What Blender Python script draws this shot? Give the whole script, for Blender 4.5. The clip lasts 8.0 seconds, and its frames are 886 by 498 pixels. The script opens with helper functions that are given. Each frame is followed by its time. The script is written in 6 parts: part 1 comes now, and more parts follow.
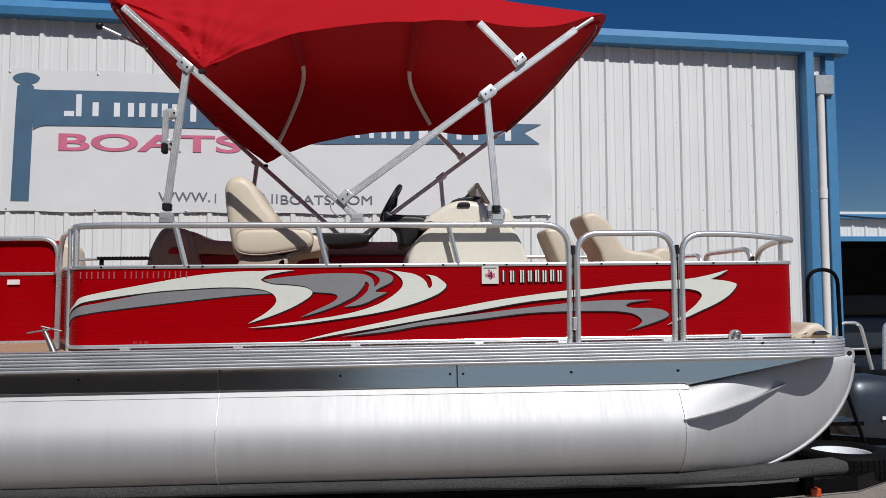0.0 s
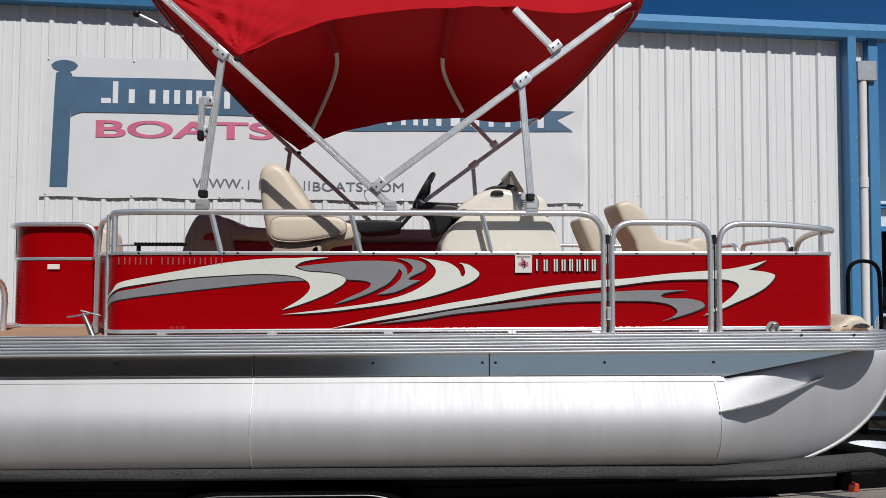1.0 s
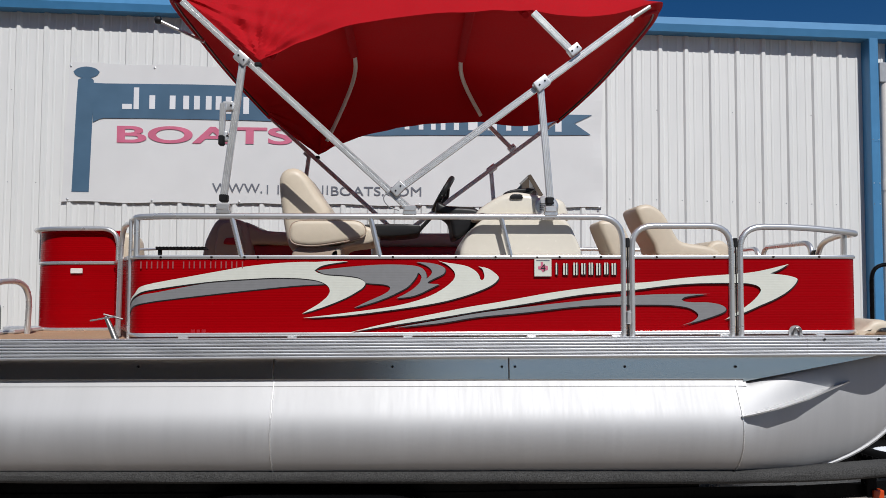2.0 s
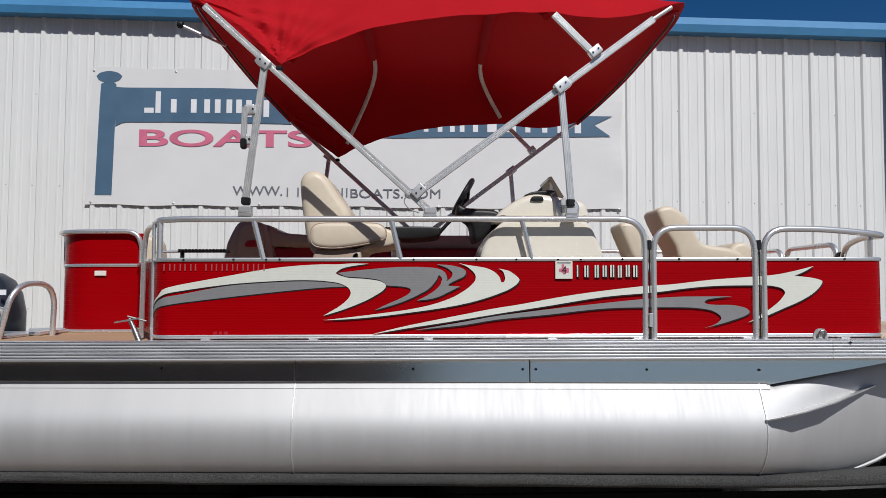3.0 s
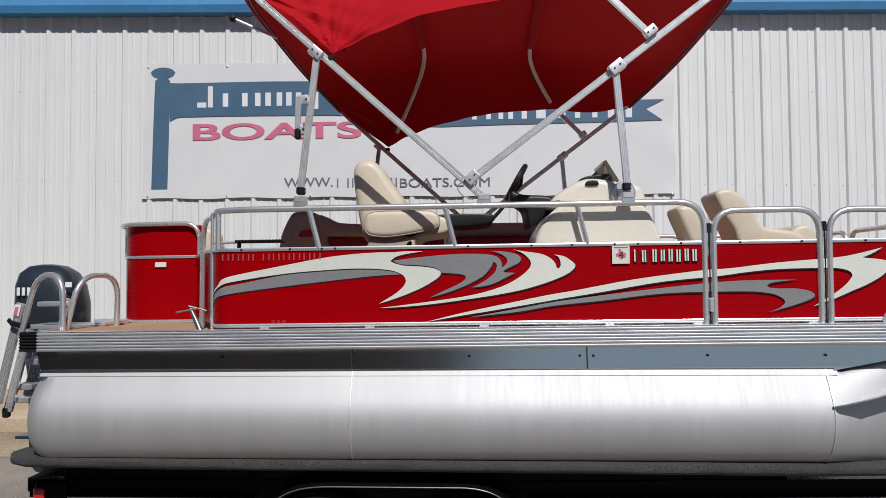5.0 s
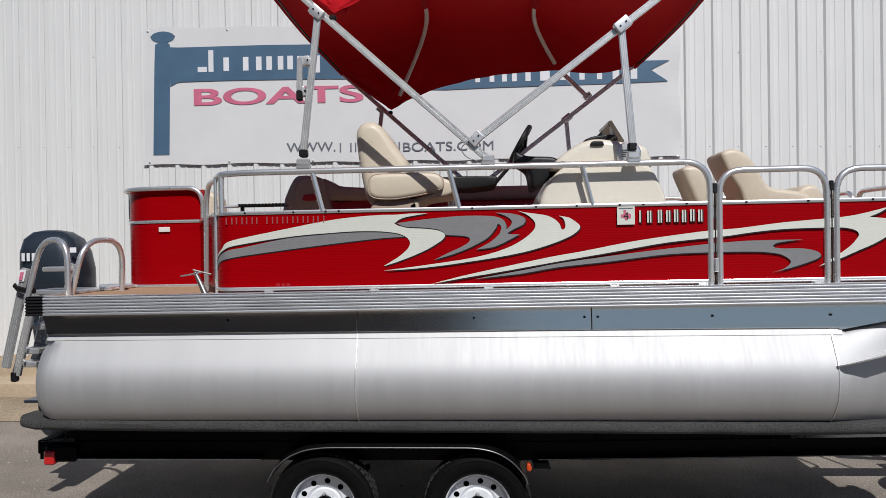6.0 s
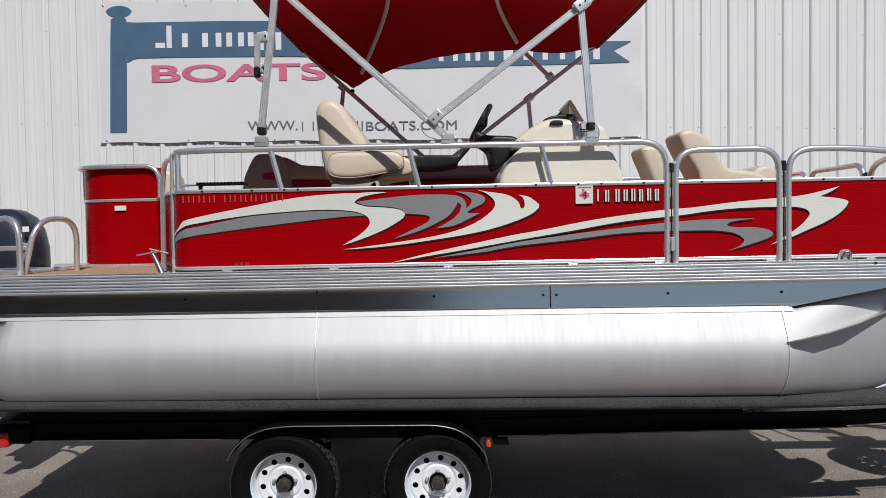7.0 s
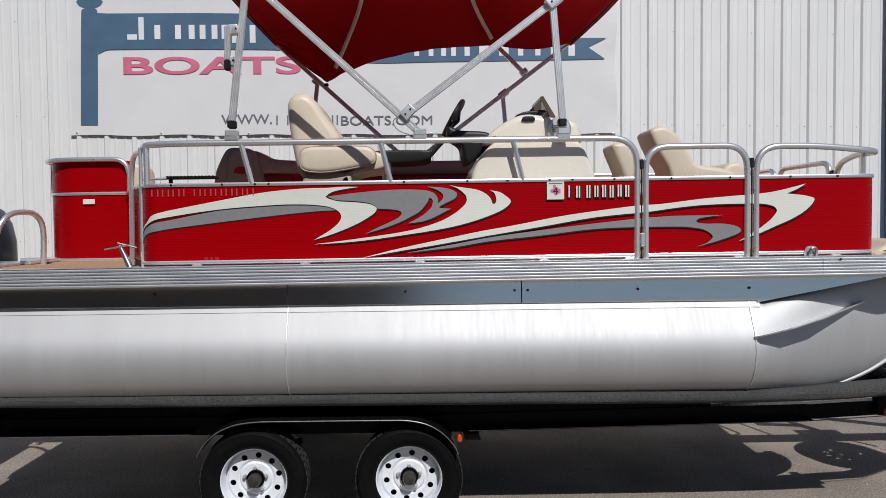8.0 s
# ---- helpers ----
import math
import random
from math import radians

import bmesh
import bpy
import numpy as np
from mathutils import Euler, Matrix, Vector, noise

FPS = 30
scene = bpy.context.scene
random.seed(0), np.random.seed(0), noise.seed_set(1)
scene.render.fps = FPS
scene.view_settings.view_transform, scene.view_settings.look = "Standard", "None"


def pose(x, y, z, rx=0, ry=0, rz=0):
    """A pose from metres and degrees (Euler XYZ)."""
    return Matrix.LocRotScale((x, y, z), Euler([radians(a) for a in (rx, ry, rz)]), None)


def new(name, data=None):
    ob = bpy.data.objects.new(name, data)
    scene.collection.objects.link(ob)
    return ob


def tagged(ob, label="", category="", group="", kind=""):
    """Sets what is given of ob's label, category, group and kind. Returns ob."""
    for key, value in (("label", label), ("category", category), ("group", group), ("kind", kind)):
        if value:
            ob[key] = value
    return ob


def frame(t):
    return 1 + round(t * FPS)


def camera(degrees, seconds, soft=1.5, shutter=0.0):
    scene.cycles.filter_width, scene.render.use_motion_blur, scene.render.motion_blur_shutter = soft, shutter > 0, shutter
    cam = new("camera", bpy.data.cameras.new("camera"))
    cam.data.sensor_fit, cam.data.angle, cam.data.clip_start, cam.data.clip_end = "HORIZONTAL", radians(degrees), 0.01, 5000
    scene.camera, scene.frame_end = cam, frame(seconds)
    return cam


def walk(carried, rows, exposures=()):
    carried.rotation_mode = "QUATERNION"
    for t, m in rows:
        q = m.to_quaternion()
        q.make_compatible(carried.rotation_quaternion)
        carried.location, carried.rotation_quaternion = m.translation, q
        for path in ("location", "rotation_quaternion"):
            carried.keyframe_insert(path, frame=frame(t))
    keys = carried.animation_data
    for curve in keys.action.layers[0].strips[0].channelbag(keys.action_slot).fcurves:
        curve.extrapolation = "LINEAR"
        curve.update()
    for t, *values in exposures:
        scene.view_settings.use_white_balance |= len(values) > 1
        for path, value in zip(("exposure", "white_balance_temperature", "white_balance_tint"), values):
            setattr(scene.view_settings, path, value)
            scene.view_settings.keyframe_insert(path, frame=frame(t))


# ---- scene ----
# ---- camera ----
cam = camera(60.25, 8.0, soft=0.8)
PATH = [
    # seconds, x, y, z, yaw, pitch, roll
    (0.0, 0.357, -4.026, 1.749, -5.70, 3.47, -0.30),
    (0.1, 0.356, -4.027, 1.748, -5.64, 3.42, -0.23),
    (0.2, 0.356, -4.028, 1.747, -5.48, 3.53, -0.17),
    (0.3, 0.355, -4.028, 1.746, -5.27, 3.70, -0.10),
    (0.4, 0.355, -4.029, 1.745, -5.09, 3.37, -0.04),
    (0.5, 0.354, -4.030, 1.744, -4.76, 2.38, 0.03),
    (0.6, 0.351, -4.027, 1.746, -4.40, 2.06, 0.07),
    (0.7, 0.348, -4.023, 1.749, -4.07, 1.96, 0.11),
    (0.8, 0.344, -4.020, 1.751, -3.73, 2.09, 0.15),
    (0.9, 0.341, -4.016, 1.754, -3.66, 2.21, 0.19),
    (1.0, 0.338, -4.013, 1.756, -3.52, 2.50, 0.23),
    (1.2, 0.335, -4.013, 1.754, -3.24, 2.60, 0.23),
    (1.5, 0.331, -4.014, 1.751, -2.93, 2.76, 0.23),
    (1.7, 0.328, -4.014, 1.752, -2.64, 2.79, 0.23),
    (2.8, 0.313, -4.012, 1.754, -1.30, 2.94, 0.24),
    (3.0, 0.310, -4.012, 1.755, -0.93, 2.96, 0.24),
    (3.2, 0.304, -4.011, 1.756, -0.69, 2.98, 0.15),
    (3.5, 0.295, -4.009, 1.757, -0.14, 3.01, 0.02),
    (3.8, 0.288, -4.007, 1.755, 0.30, 3.08, 0.01),
    (4.0, 0.284, -4.006, 1.754, 0.74, 3.08, 0.00),
    (4.2, 0.279, -4.006, 1.753, 1.06, 3.08, -0.10),
    (4.5, 0.271, -4.006, 1.751, 1.73, 2.91, -0.25),
    (4.7, 0.270, -4.003, 1.747, 2.11, 2.79, -0.32),
    (5.8, 0.267, -3.987, 1.723, 3.33, -0.08, -0.73),
    (6.0, 0.266, -3.984, 1.719, 2.89, -0.33, -0.80),
    (6.2, 0.271, -3.986, 1.717, 2.46, -0.66, -0.68),
    (6.5, 0.278, -3.988, 1.713, 1.83, -1.16, -0.50),
    (6.6, 0.282, -3.988, 1.712, 1.54, -1.36, -0.56),
    (6.8, 0.291, -3.989, 1.711, 0.87, -1.59, -0.67),
    (7.0, 0.299, -3.989, 1.709, 0.36, -1.82, -0.78),
    (7.2, 0.307, -3.990, 1.708, -0.04, -2.03, -0.76),
    (7.5, 0.318, -3.992, 1.707, -0.57, -2.14, -0.74),
    (8.0, 0.331, -3.990, 1.708, -1.30, -2.19, -0.53),
]
walk(cam, [(t, pose(x, y, z, 90 + pitch, -roll, yaw)) for t, x, y, z, yaw, pitch, roll in PATH],
     exposures=[(0.0, -0.36), (8.0, -0.37)])

# ---- light ----
SUN_WAY = Vector((-0.25, 0.87, -1.0)).normalized()          # the way the sunlight travels
world = bpy.data.worlds.new("sky")
scene.world = world
world.use_nodes = True
wn = world.node_tree.nodes
sky = wn.new("ShaderNodeTexSky")
sky.sky_type, sky.sun_disc = "NISHITA", False
sky.sun_elevation = math.asin(-SUN_WAY.z)
sky.sun_rotation = math.atan2(-SUN_WAY.x, -SUN_WAY.y)
sky.air_density, sky.dust_density, sky.ozone_density = 1.0, 0.6, 3.0
wl = world.node_tree.links
where = wn.new("ShaderNodeTexCoord")
lift = wn.new("ShaderNodeVectorMath")          # a clear deep blue sky right down to the roofs
lift.operation = "ADD"
lift.inputs[1].default_value = (0, 0, 0.02)
unit = wn.new("ShaderNodeVectorMath")
unit.operation = "NORMALIZE"
deep = wn.new("ShaderNodeHueSaturation")
deep.inputs["Hue"].default_value = 0.509
deep.inputs["Saturation"].default_value = 1.42
deep.inputs["Value"].default_value = 1.2
wl.new(where.outputs["Generated"], lift.inputs[0])
wl.new(lift.outputs[0], unit.inputs[0])
wl.new(unit.outputs[0], sky.inputs[0])
wl.new(sky.outputs[0], deep.inputs["Color"])
wl.new(deep.outputs[0], wn["Background"].inputs[0])
wn["Background"].inputs[1].default_value = 0.05
sun = new("sun", bpy.data.lights.new("sun", "SUN"))
sun.data.energy, sun.data.angle, sun.data.color = 5.0, radians(0.53), (1.0, 0.99, 0.975)
sun.rotation_mode = "QUATERNION"
sun.rotation_quaternion = SUN_WAY.to_track_quat("-Z", "Y")

# ---- materials ----


def material(name, colour, rough=0.5, metal=0.0, grain=0.08, scale=30.0, blotch=0.08, blotch_scale=1.5,
             bump=0.0, bump_scale=200.0, stretch=(1, 1, 1), coat=0.0, rough_vary=0.1, through_light=0.0, island=0.0, spec=0.5):
    """A painted, metal, cloth or mineral surface: colour varied at two scales, gloss varied by wear, fine relief."""
    m = bpy.data.materials.new(name)
    m.use_nodes = True
    n, l = m.node_tree.nodes, m.node_tree.links
    b = n["Principled BSDF"]
    b.inputs["Metallic"].default_value = metal
    b.inputs["Coat Weight"].default_value = coat
    b.inputs["Specular IOR Level"].default_value = spec
    b.inputs["Coat Roughness"].default_value = 0.08
    co = n.new("ShaderNodeTexCoord")
    mp = n.new("ShaderNodeMapping")
    mp.inputs["Scale"].default_value = stretch
    l.new(co.outputs["Object"], mp.inputs["Vector"])
    fine = n.new("ShaderNodeTexNoise")
    fine.inputs["Scale"].default_value, fine.inputs["Detail"].default_value = scale, 5
    wide = n.new("ShaderNodeTexNoise")
    wide.inputs["Scale"].default_value, wide.inputs["Detail"].default_value = blotch_scale, 3
    l.new(mp.outputs[0], fine.inputs["Vector"])
    l.new(mp.outputs[0], wide.inputs["Vector"])

    def spread(node, amount):
        r = n.new("ShaderNodeMapRange")
        r.inputs[1].default_value, r.inputs[2].default_value = 0.25, 0.75
        r.inputs[3].default_value, r.inputs[4].default_value = 1 - amount, 1 + amount
        l.new(node.outputs["Fac"], r.inputs[0])
        return r
    mul = n.new("ShaderNodeMath")
    mul.operation = "MULTIPLY"
    l.new(spread(fine, grain).outputs[0], mul.inputs[0])
    l.new(spread(wide, blotch).outputs[0], mul.inputs[1])
    value = mul
    if island:
        info = n.new("ShaderNodeObjectInfo")
        r = n.new("ShaderNodeMapRange")
        r.inputs[3].default_value, r.inputs[4].default_value = 1 - island, 1 + island
        l.new(info.outputs["Random"], r.inputs[0])
        value = n.new("ShaderNodeMath")
        value.operation = "MULTIPLY"
        l.new(mul.outputs[0], value.inputs[0])
        l.new(r.outputs[0], value.inputs[1])
    tint = n.new("ShaderNodeVectorMath")
    tint.operation = "SCALE"
    tint.inputs[0].default_value = colour
    l.new(value.outputs[0], tint.inputs["Scale"])
    l.new(tint.outputs[0], b.inputs["Base Color"])
    rr = n.new("ShaderNodeMapRange")
    rr.inputs[1].default_value, rr.inputs[2].default_value = 0.3, 0.7
    rr.inputs[3].default_value, rr.inputs[4].default_value = rough * (1 - rough_vary), min(1.0, rough * (1 + rough_vary))
    l.new(fine.outputs["Fac"], rr.inputs[0])
    l.new(rr.outputs[0], b.inputs["Roughness"])
    if bump:
        tex = n.new("ShaderNodeTexNoise")
        tex.inputs["Scale"].default_value, tex.inputs["Detail"].default_value = bump_scale, 4
        l.new(mp.outputs[0], tex.inputs["Vector"])
        bp = n.new("ShaderNodeBump")
        bp.inputs["Strength"].default_value, bp.inputs["Distance"].default_value = 0.5, bump
        l.new(tex.outputs["Fac"], bp.inputs["Height"])
        l.new(bp.outputs[0], b.inputs["Normal"])
    if through_light:
        tr = n.new("ShaderNodeBsdfTranslucent")
        tr.inputs[0].default_value = (*colour, 1)
        mix = n.new("ShaderNodeMixShader")
        mix.inputs[0].default_value = through_light
        l.new(b.outputs[0], mix.inputs[1])
        l.new(tr.outputs[0], mix.inputs[2])
        l.new(mix.outputs[0], n["Material Output"].inputs[0])
    return m


ASPHALT = material("asphalt", (0.245, 0.212, 0.180), 0.9, grain=0.6, scale=80, blotch=0.26, blotch_scale=1.6, bump=0.010, bump_scale=120, spec=0.2)
GRAVEL = material("gravel", (0.30, 0.235, 0.16), 0.95, grain=0.4, scale=40, blotch=0.25, blotch_scale=1.3, bump=0.03, bump_scale=45)
GRIT = material("grit", (0.34, 0.30, 0.25), 0.9, grain=0.5, scale=60, blotch=0.3, blotch_scale=8)
CONCRETE = material("concrete", (0.46, 0.36, 0.25), 0.9, grain=0.12, scale=25, blotch=0.15, blotch_scale=1.2, bump=0.006, bump_scale=80)
SHEET = material("white_sheet_metal", (0.70, 0.70, 0.685), 0.45, grain=0.02, scale=8, blotch=0.04, blotch_scale=0.6, stretch=(1, 1, 0.25))
BLUE = material("blue_trim_paint", (0.05, 0.20, 0.39), 0.5, grain=0.05, scale=10, blotch=0.10, blotch_scale=0.9)
GALVANISED = material("galvanised_sheet", (0.42, 0.43, 0.44), 0.45, 0.4, grain=0.06, scale=20, blotch=0.10, blotch_scale=5)
PVC = material("white_pipe", (0.74, 0.70, 0.66), 0.4, grain=0.04, blotch=0.06)
BANNER = material("banner_vinyl", (0.675, 0.67, 0.665), 0.5, grain=0.02, scale=4, blotch=0.03, blotch_scale=0.8, bump=0.01, bump_scale=1.5)
INK_BLUE = material("banner_blue_ink", (0.060, 0.125, 0.20), 0.55, grain=0.06, scale=6, blotch=0.10, blotch_scale=2)
INK_RED = material("banner_red_ink", (0.58, 0.14, 0.23), 0.55, grain=0.06, scale=6, blotch=0.12, blotch_scale=3)
INK_GREY = material("banner_grey_ink", (0.14, 0.15, 0.18), 0.55)
INK_WHITE = material("banner_white_ink", (0.72, 0.72, 0.74), 0.5, grain=0.02)
ALU = material("brushed_aluminium", (0.755, 0.755, 0.75), 0.28, 0.72, grain=0.03, scale=9, blotch=0.05, blotch_scale=1.5, stretch=(0.4, 1, 1), rough_vary=0.06)
TUBE_ALU = material("pontoon_aluminium", (0.53, 0.53, 0.535), 0.66, 0.74, grain=0.03, scale=9.0, blotch=0.04, blotch_scale=1.0, stretch=(6.0, 1, 0.35), rough_vary=0.04)
WELD = material("weld_bead", (0.75, 0.75, 0.74), 0.4, 0.7, grain=0.2, scale=120)
# lighter grey paints the sun's glint along black trailer edges
GLINT_EDGE = material("glint_black_edge", (0.12, 0.12, 0.125), 0.4, 0.4, grain=0.2, scale=20)
RAIL = material("fluted_rail_aluminium", (0.74, 0.75, 0.765), 0.36, 0.74, grain=0.05, scale=14, blotch=0.06, blotch_scale=1.2, stretch=(0.25, 3, 3), rough_vary=0.2)
BOW_PAINT = material("pale_bow_tube", (0.72, 0.70, 0.68), 0.45, 0.15, grain=0.03, scale=9, blotch=0.06)
POLISHED = material("polished_aluminium", (0.78, 0.78, 0.775), 0.36, 0.75, grain=0.03, scale=20, blotch=0.04)
WORN_STEEL = material("worn_steel", (0.24, 0.235, 0.23), 0.40, 0.8, grain=0.12, scale=40, blotch=0.15, blotch_scale=12)
SKIRT = material("skirt_aluminium", (0.95, 0.87, 0.775), 0.20, 0.93, grain=0.04, scale=6, blotch=0.05, stretch=(0.5, 1, 1))
RED_SKIN = material("red_fence_skin", (0.31, 0.0006, 0.0030), 0.26, grain=0.05, scale=5, blotch=0.05, blotch_scale=1.0, stretch=(0.3, 1, 40), spec=0.06, coat=0.06)
DECAL_WHITE = material("decal_white", (0.66, 0.67, 0.60), 0.35, grain=0.03, coat=0.2)
DECAL_GREY = material("decal_grey", (0.22, 0.22, 0.225), 0.35, grain=0.04, coat=0.2)
DECAL_BLACK = material("decal_black", (0.012, 0.011, 0.012), 0.4)
SILVER_LETTER = material("silver_letter", (0.36, 0.11, 0.11), 0.4, 0.2)
CANVAS = material("red_canvas", (0.55, 0.008, 0.016), 0.85, grain=0.05, scale=60, blotch=0.07, blotch_scale=1.6, bump=0.010, bump_scale=3.0, through_light=0.32, spec=0.2)
VINYL = material("cream_vinyl", (0.60, 0.52, 0.405), 0.48, grain=0.03, scale=30, blotch=0.05, bump=0.0006, bump_scale=90)
TAUPE = material("taupe_vinyl", (0.40, 0.31, 0.24), 0.5, grain=0.04, blotch=0.06)
RED_VINYL = material("red_vinyl", (0.36, 0.008, 0.016), 0.45)
CONSOLE = material("cream_gelcoat", (0.71, 0.66, 0.56), 0.25, grain=0.02, blotch=0.03, coat=0.3)
BLACK_PLASTIC = material("black_plastic", (0.010, 0.010, 0.011), 0.45, spec=0.35)
BLACK_STEEL = material("black_trailer_paint", (0.004, 0.004, 0.0044), 0.28, spec=0.08, grain=0.1, scale=20, blotch=0.15)
RUBBER = material("tyre_rubber", (0.0055, 0.0055, 0.0057), 0.65, spec=0.06, grain=0.2, scale=50, blotch=0.15, blotch_scale=6)
CARPET = material("bunk_carpet", (0.046, 0.0455, 0.0445), 1.0, grain=0.85, scale=150, blotch=0.15, blotch_scale=5, bump=0.01, bump_scale=180)
DECK = material("tan_deck_carpet", (0.40, 0.25, 0.15), 1.0, grain=0.2, scale=120, blotch=0.1, bump=0.004, bump_scale=150)
TREAD = material("grey_tread_rubber", (0.035, 0.034, 0.032), 0.9, spec=0.1, grain=0.3, scale=60, blotch=0.2, blotch_scale=8)
RIM = material("white_rim_paint", (0.72, 0.74, 0.77), 0.3, grain=0.04, blotch=0.05)
COWL = material("navy_cowling", (0.030, 0.040, 0.054), 0.38, 0.3, grain=0.08, scale=60, blotch=0.05, coat=0.15)
GLOSS_BLACK = material("gloss_black_edge", (0.05, 0.05, 0.052), 0.12, 0.5, coat=1.0)
AMBER = material("amber_lens", (0.55, 0.06, 0.008), 0.25, coat=0.5)
RED_LENS = material("red_lens", (0.50, 0.012, 0.012), 0.25, coat=0.5)
# shade put into the colour: shed inside and deck underside
SHADE_DARK = material("shade_dark", (0.045, 0.043, 0.042), 0.8, grain=0.2, blotch=0.3)
# for the unseen blocks added behind the camera
BLOCK_DARK = material("block_dark", (0.055, 0.047, 0.043), 0.85, grain=0.2, scale=12, blotch=0.2)
TINT = material("smoked_screen", (0.10, 0.075, 0.055), 0.12, grain=0.02)
LEAF = material("dry_leaf", (0.28, 0.09, 0.05), 0.8, grain=0.3, scale=40, blotch=0.4, blotch_scale=12)
RUST = material("oily_hub", (0.05, 0.045, 0.04), 0.5, 0.4, grain=0.4, scale=40)

# ---- building blocks ----


def mesh_of(name, bm, mat, smooth=True):
    bmesh.ops.recalc_face_normals(bm, faces=bm.faces)
    me = bpy.data.meshes.new(name)
    bm.to_mesh(me)
    bm.free()
    me.materials.append(mat)
    if smooth:
        me.shade_smooth()
        me.set_sharp_from_angle(angle=radians(35))
    return me


def thing(name, place, label, category, group="", kind=""):
    """A thing with parts: an Empty at its base."""
    ob = new(name)
    ob.location = place
    bpy.context.view_layer.update()
    return tagged(ob, label, category, group, kind)


BOW_UP = Matrix(((1, 0, 0, 0), (0, 1, 0, 0), (0.006, 0, 1, -0.009), (0, 0, 0, 1)))   # the deck rises a little to the bow
HEEL = Matrix(((1, 0, 0, 0), (0, 1, 0, 0), (0, -0.023, 1, 0), (0, 0, 0, 1)))             # the sun top leans a little to the far side
ABOARD = ("pontoon_boat", "helm_chair", "stern_lounge", "far_bench", "helm_console", "cockpit_table", "fishing_chair",
          "bow_seat", "rod_rack", "rear_bench", "ladder_hoop")
HULL = ("hull_tube", "weld_seam", "spray_strake", "stem_bar", "bow_eye", "eye_hole", "tube_flange", "skirt_panel", "rivet", "graphic", "graphic_shadow")


def part(name, bm, mat, parent=None, label="", smooth=True):
    """One mesh, given in world places, under a thing or a part."""
    root = parent
    while root is not None and root.parent is not None:
        root = root.parent
    if root is not None and root.name.split(".")[0] in ABOARD and name not in HULL:
        bm.transform(BOW_UP)
    elif root is not None and root.name.startswith("bimini"):
        bm.transform(HEEL)
    ob = new(name, mesh_of(name, bm, mat, smooth))
    if parent is not None:
        ob.parent = parent
        if parent.parent is None:
            ob.matrix_parent_inverse = Matrix.Translation(-parent.location)
    return tagged(ob, label)


def box(bm, x0, x1, y0, y1, z0, z1, bevel=0.0):
    made = bmesh.ops.create_cube(bm, size=1, matrix=Matrix.LocRotScale(((x0 + x1) / 2, (y0 + y1) / 2, (z0 + z1) / 2), None, (x1 - x0, y1 - y0, z1 - z0)))
    if bevel:
        edges = {e for v in made["verts"] for e in v.link_edges}
        bmesh.ops.bevel(bm, geom=list(edges), offset=bevel, segments=1 if bevel < 0.012 else 3, affect="EDGES", profile=0.5)
    return bm


def a_box(*size, bevel=0.004):
    return box(bmesh.new(), *size, bevel=bevel)


def rounded(points, radius, steps=6, closed=False):
    """A path through points with its corners rounded."""
    pts = [Vector(p) for p in points]
    out = []
    n = len(pts)
    for i, p in enumerate(pts):
        if not closed and i in (0, n - 1):
            out.append(p)
            continue
        a, b = pts[i - 1], pts[(i + 1) % n]
        r = min(radius, (a - p).length * 0.49, (b - p).length * 0.49)
        s, e = p + (a - p).normalized() * r, p + (b - p).normalized() * r
        for k in range(steps + 1):
            t = k / steps
            out.append(s * (1 - t) ** 2 + p * 2 * t * (1 - t) + e * t * t)
    return out


def sweep(bm, path, radius, sides=10, flat=1.0, up=(0, 0, 1), closed=False, cap=True):
    """A tube along a path; flat squeezes it across 'up'. radius may be a list."""
    path = [Vector(p) for p in path]
    rings = []
    n = len(path)
    side = None
    for i, p in enumerate(path):
        a = path[i - 1] if i or closed else p
        b = path[(i + 1) % n] if i < n - 1 or closed else p
        way = (b - a).normalized()
        if side is None:
            side = way.cross(Vector(up))
            if side.length < 1e-3:
                side = way.cross(Vector((0, 1, 0)))
        side = (side - way * side.dot(way)).normalized()
        top = side.cross(way).normalized()
        r = radius[i] if isinstance(radius, (list, tuple)) else radius
        turn = math.pi / 4 if sides == 4 else 0.0
        rings.append([bm.verts.new(p + side * math.cos(w) * r * flat + top * math.sin(w) * r) for w in (turn + 2 * math.pi * k / sides for k in range(sides))])
    for i in range(n if closed else n - 1):
        a, b = rings[i], rings[(i + 1) % n]
        for k in range(sides):
            bm.faces.new((a[k], a[(k + 1) % sides], b[(k + 1) % sides], b[k]))
    if cap and not closed:
        bm.faces.new(rings[0])
        bm.faces.new(rings[-1][::-1])
    return bm


def pipe(points, radius, bend=0.08, sides=10, **more):
    return sweep(bmesh.new(), rounded(points, bend), radius, sides, **more)


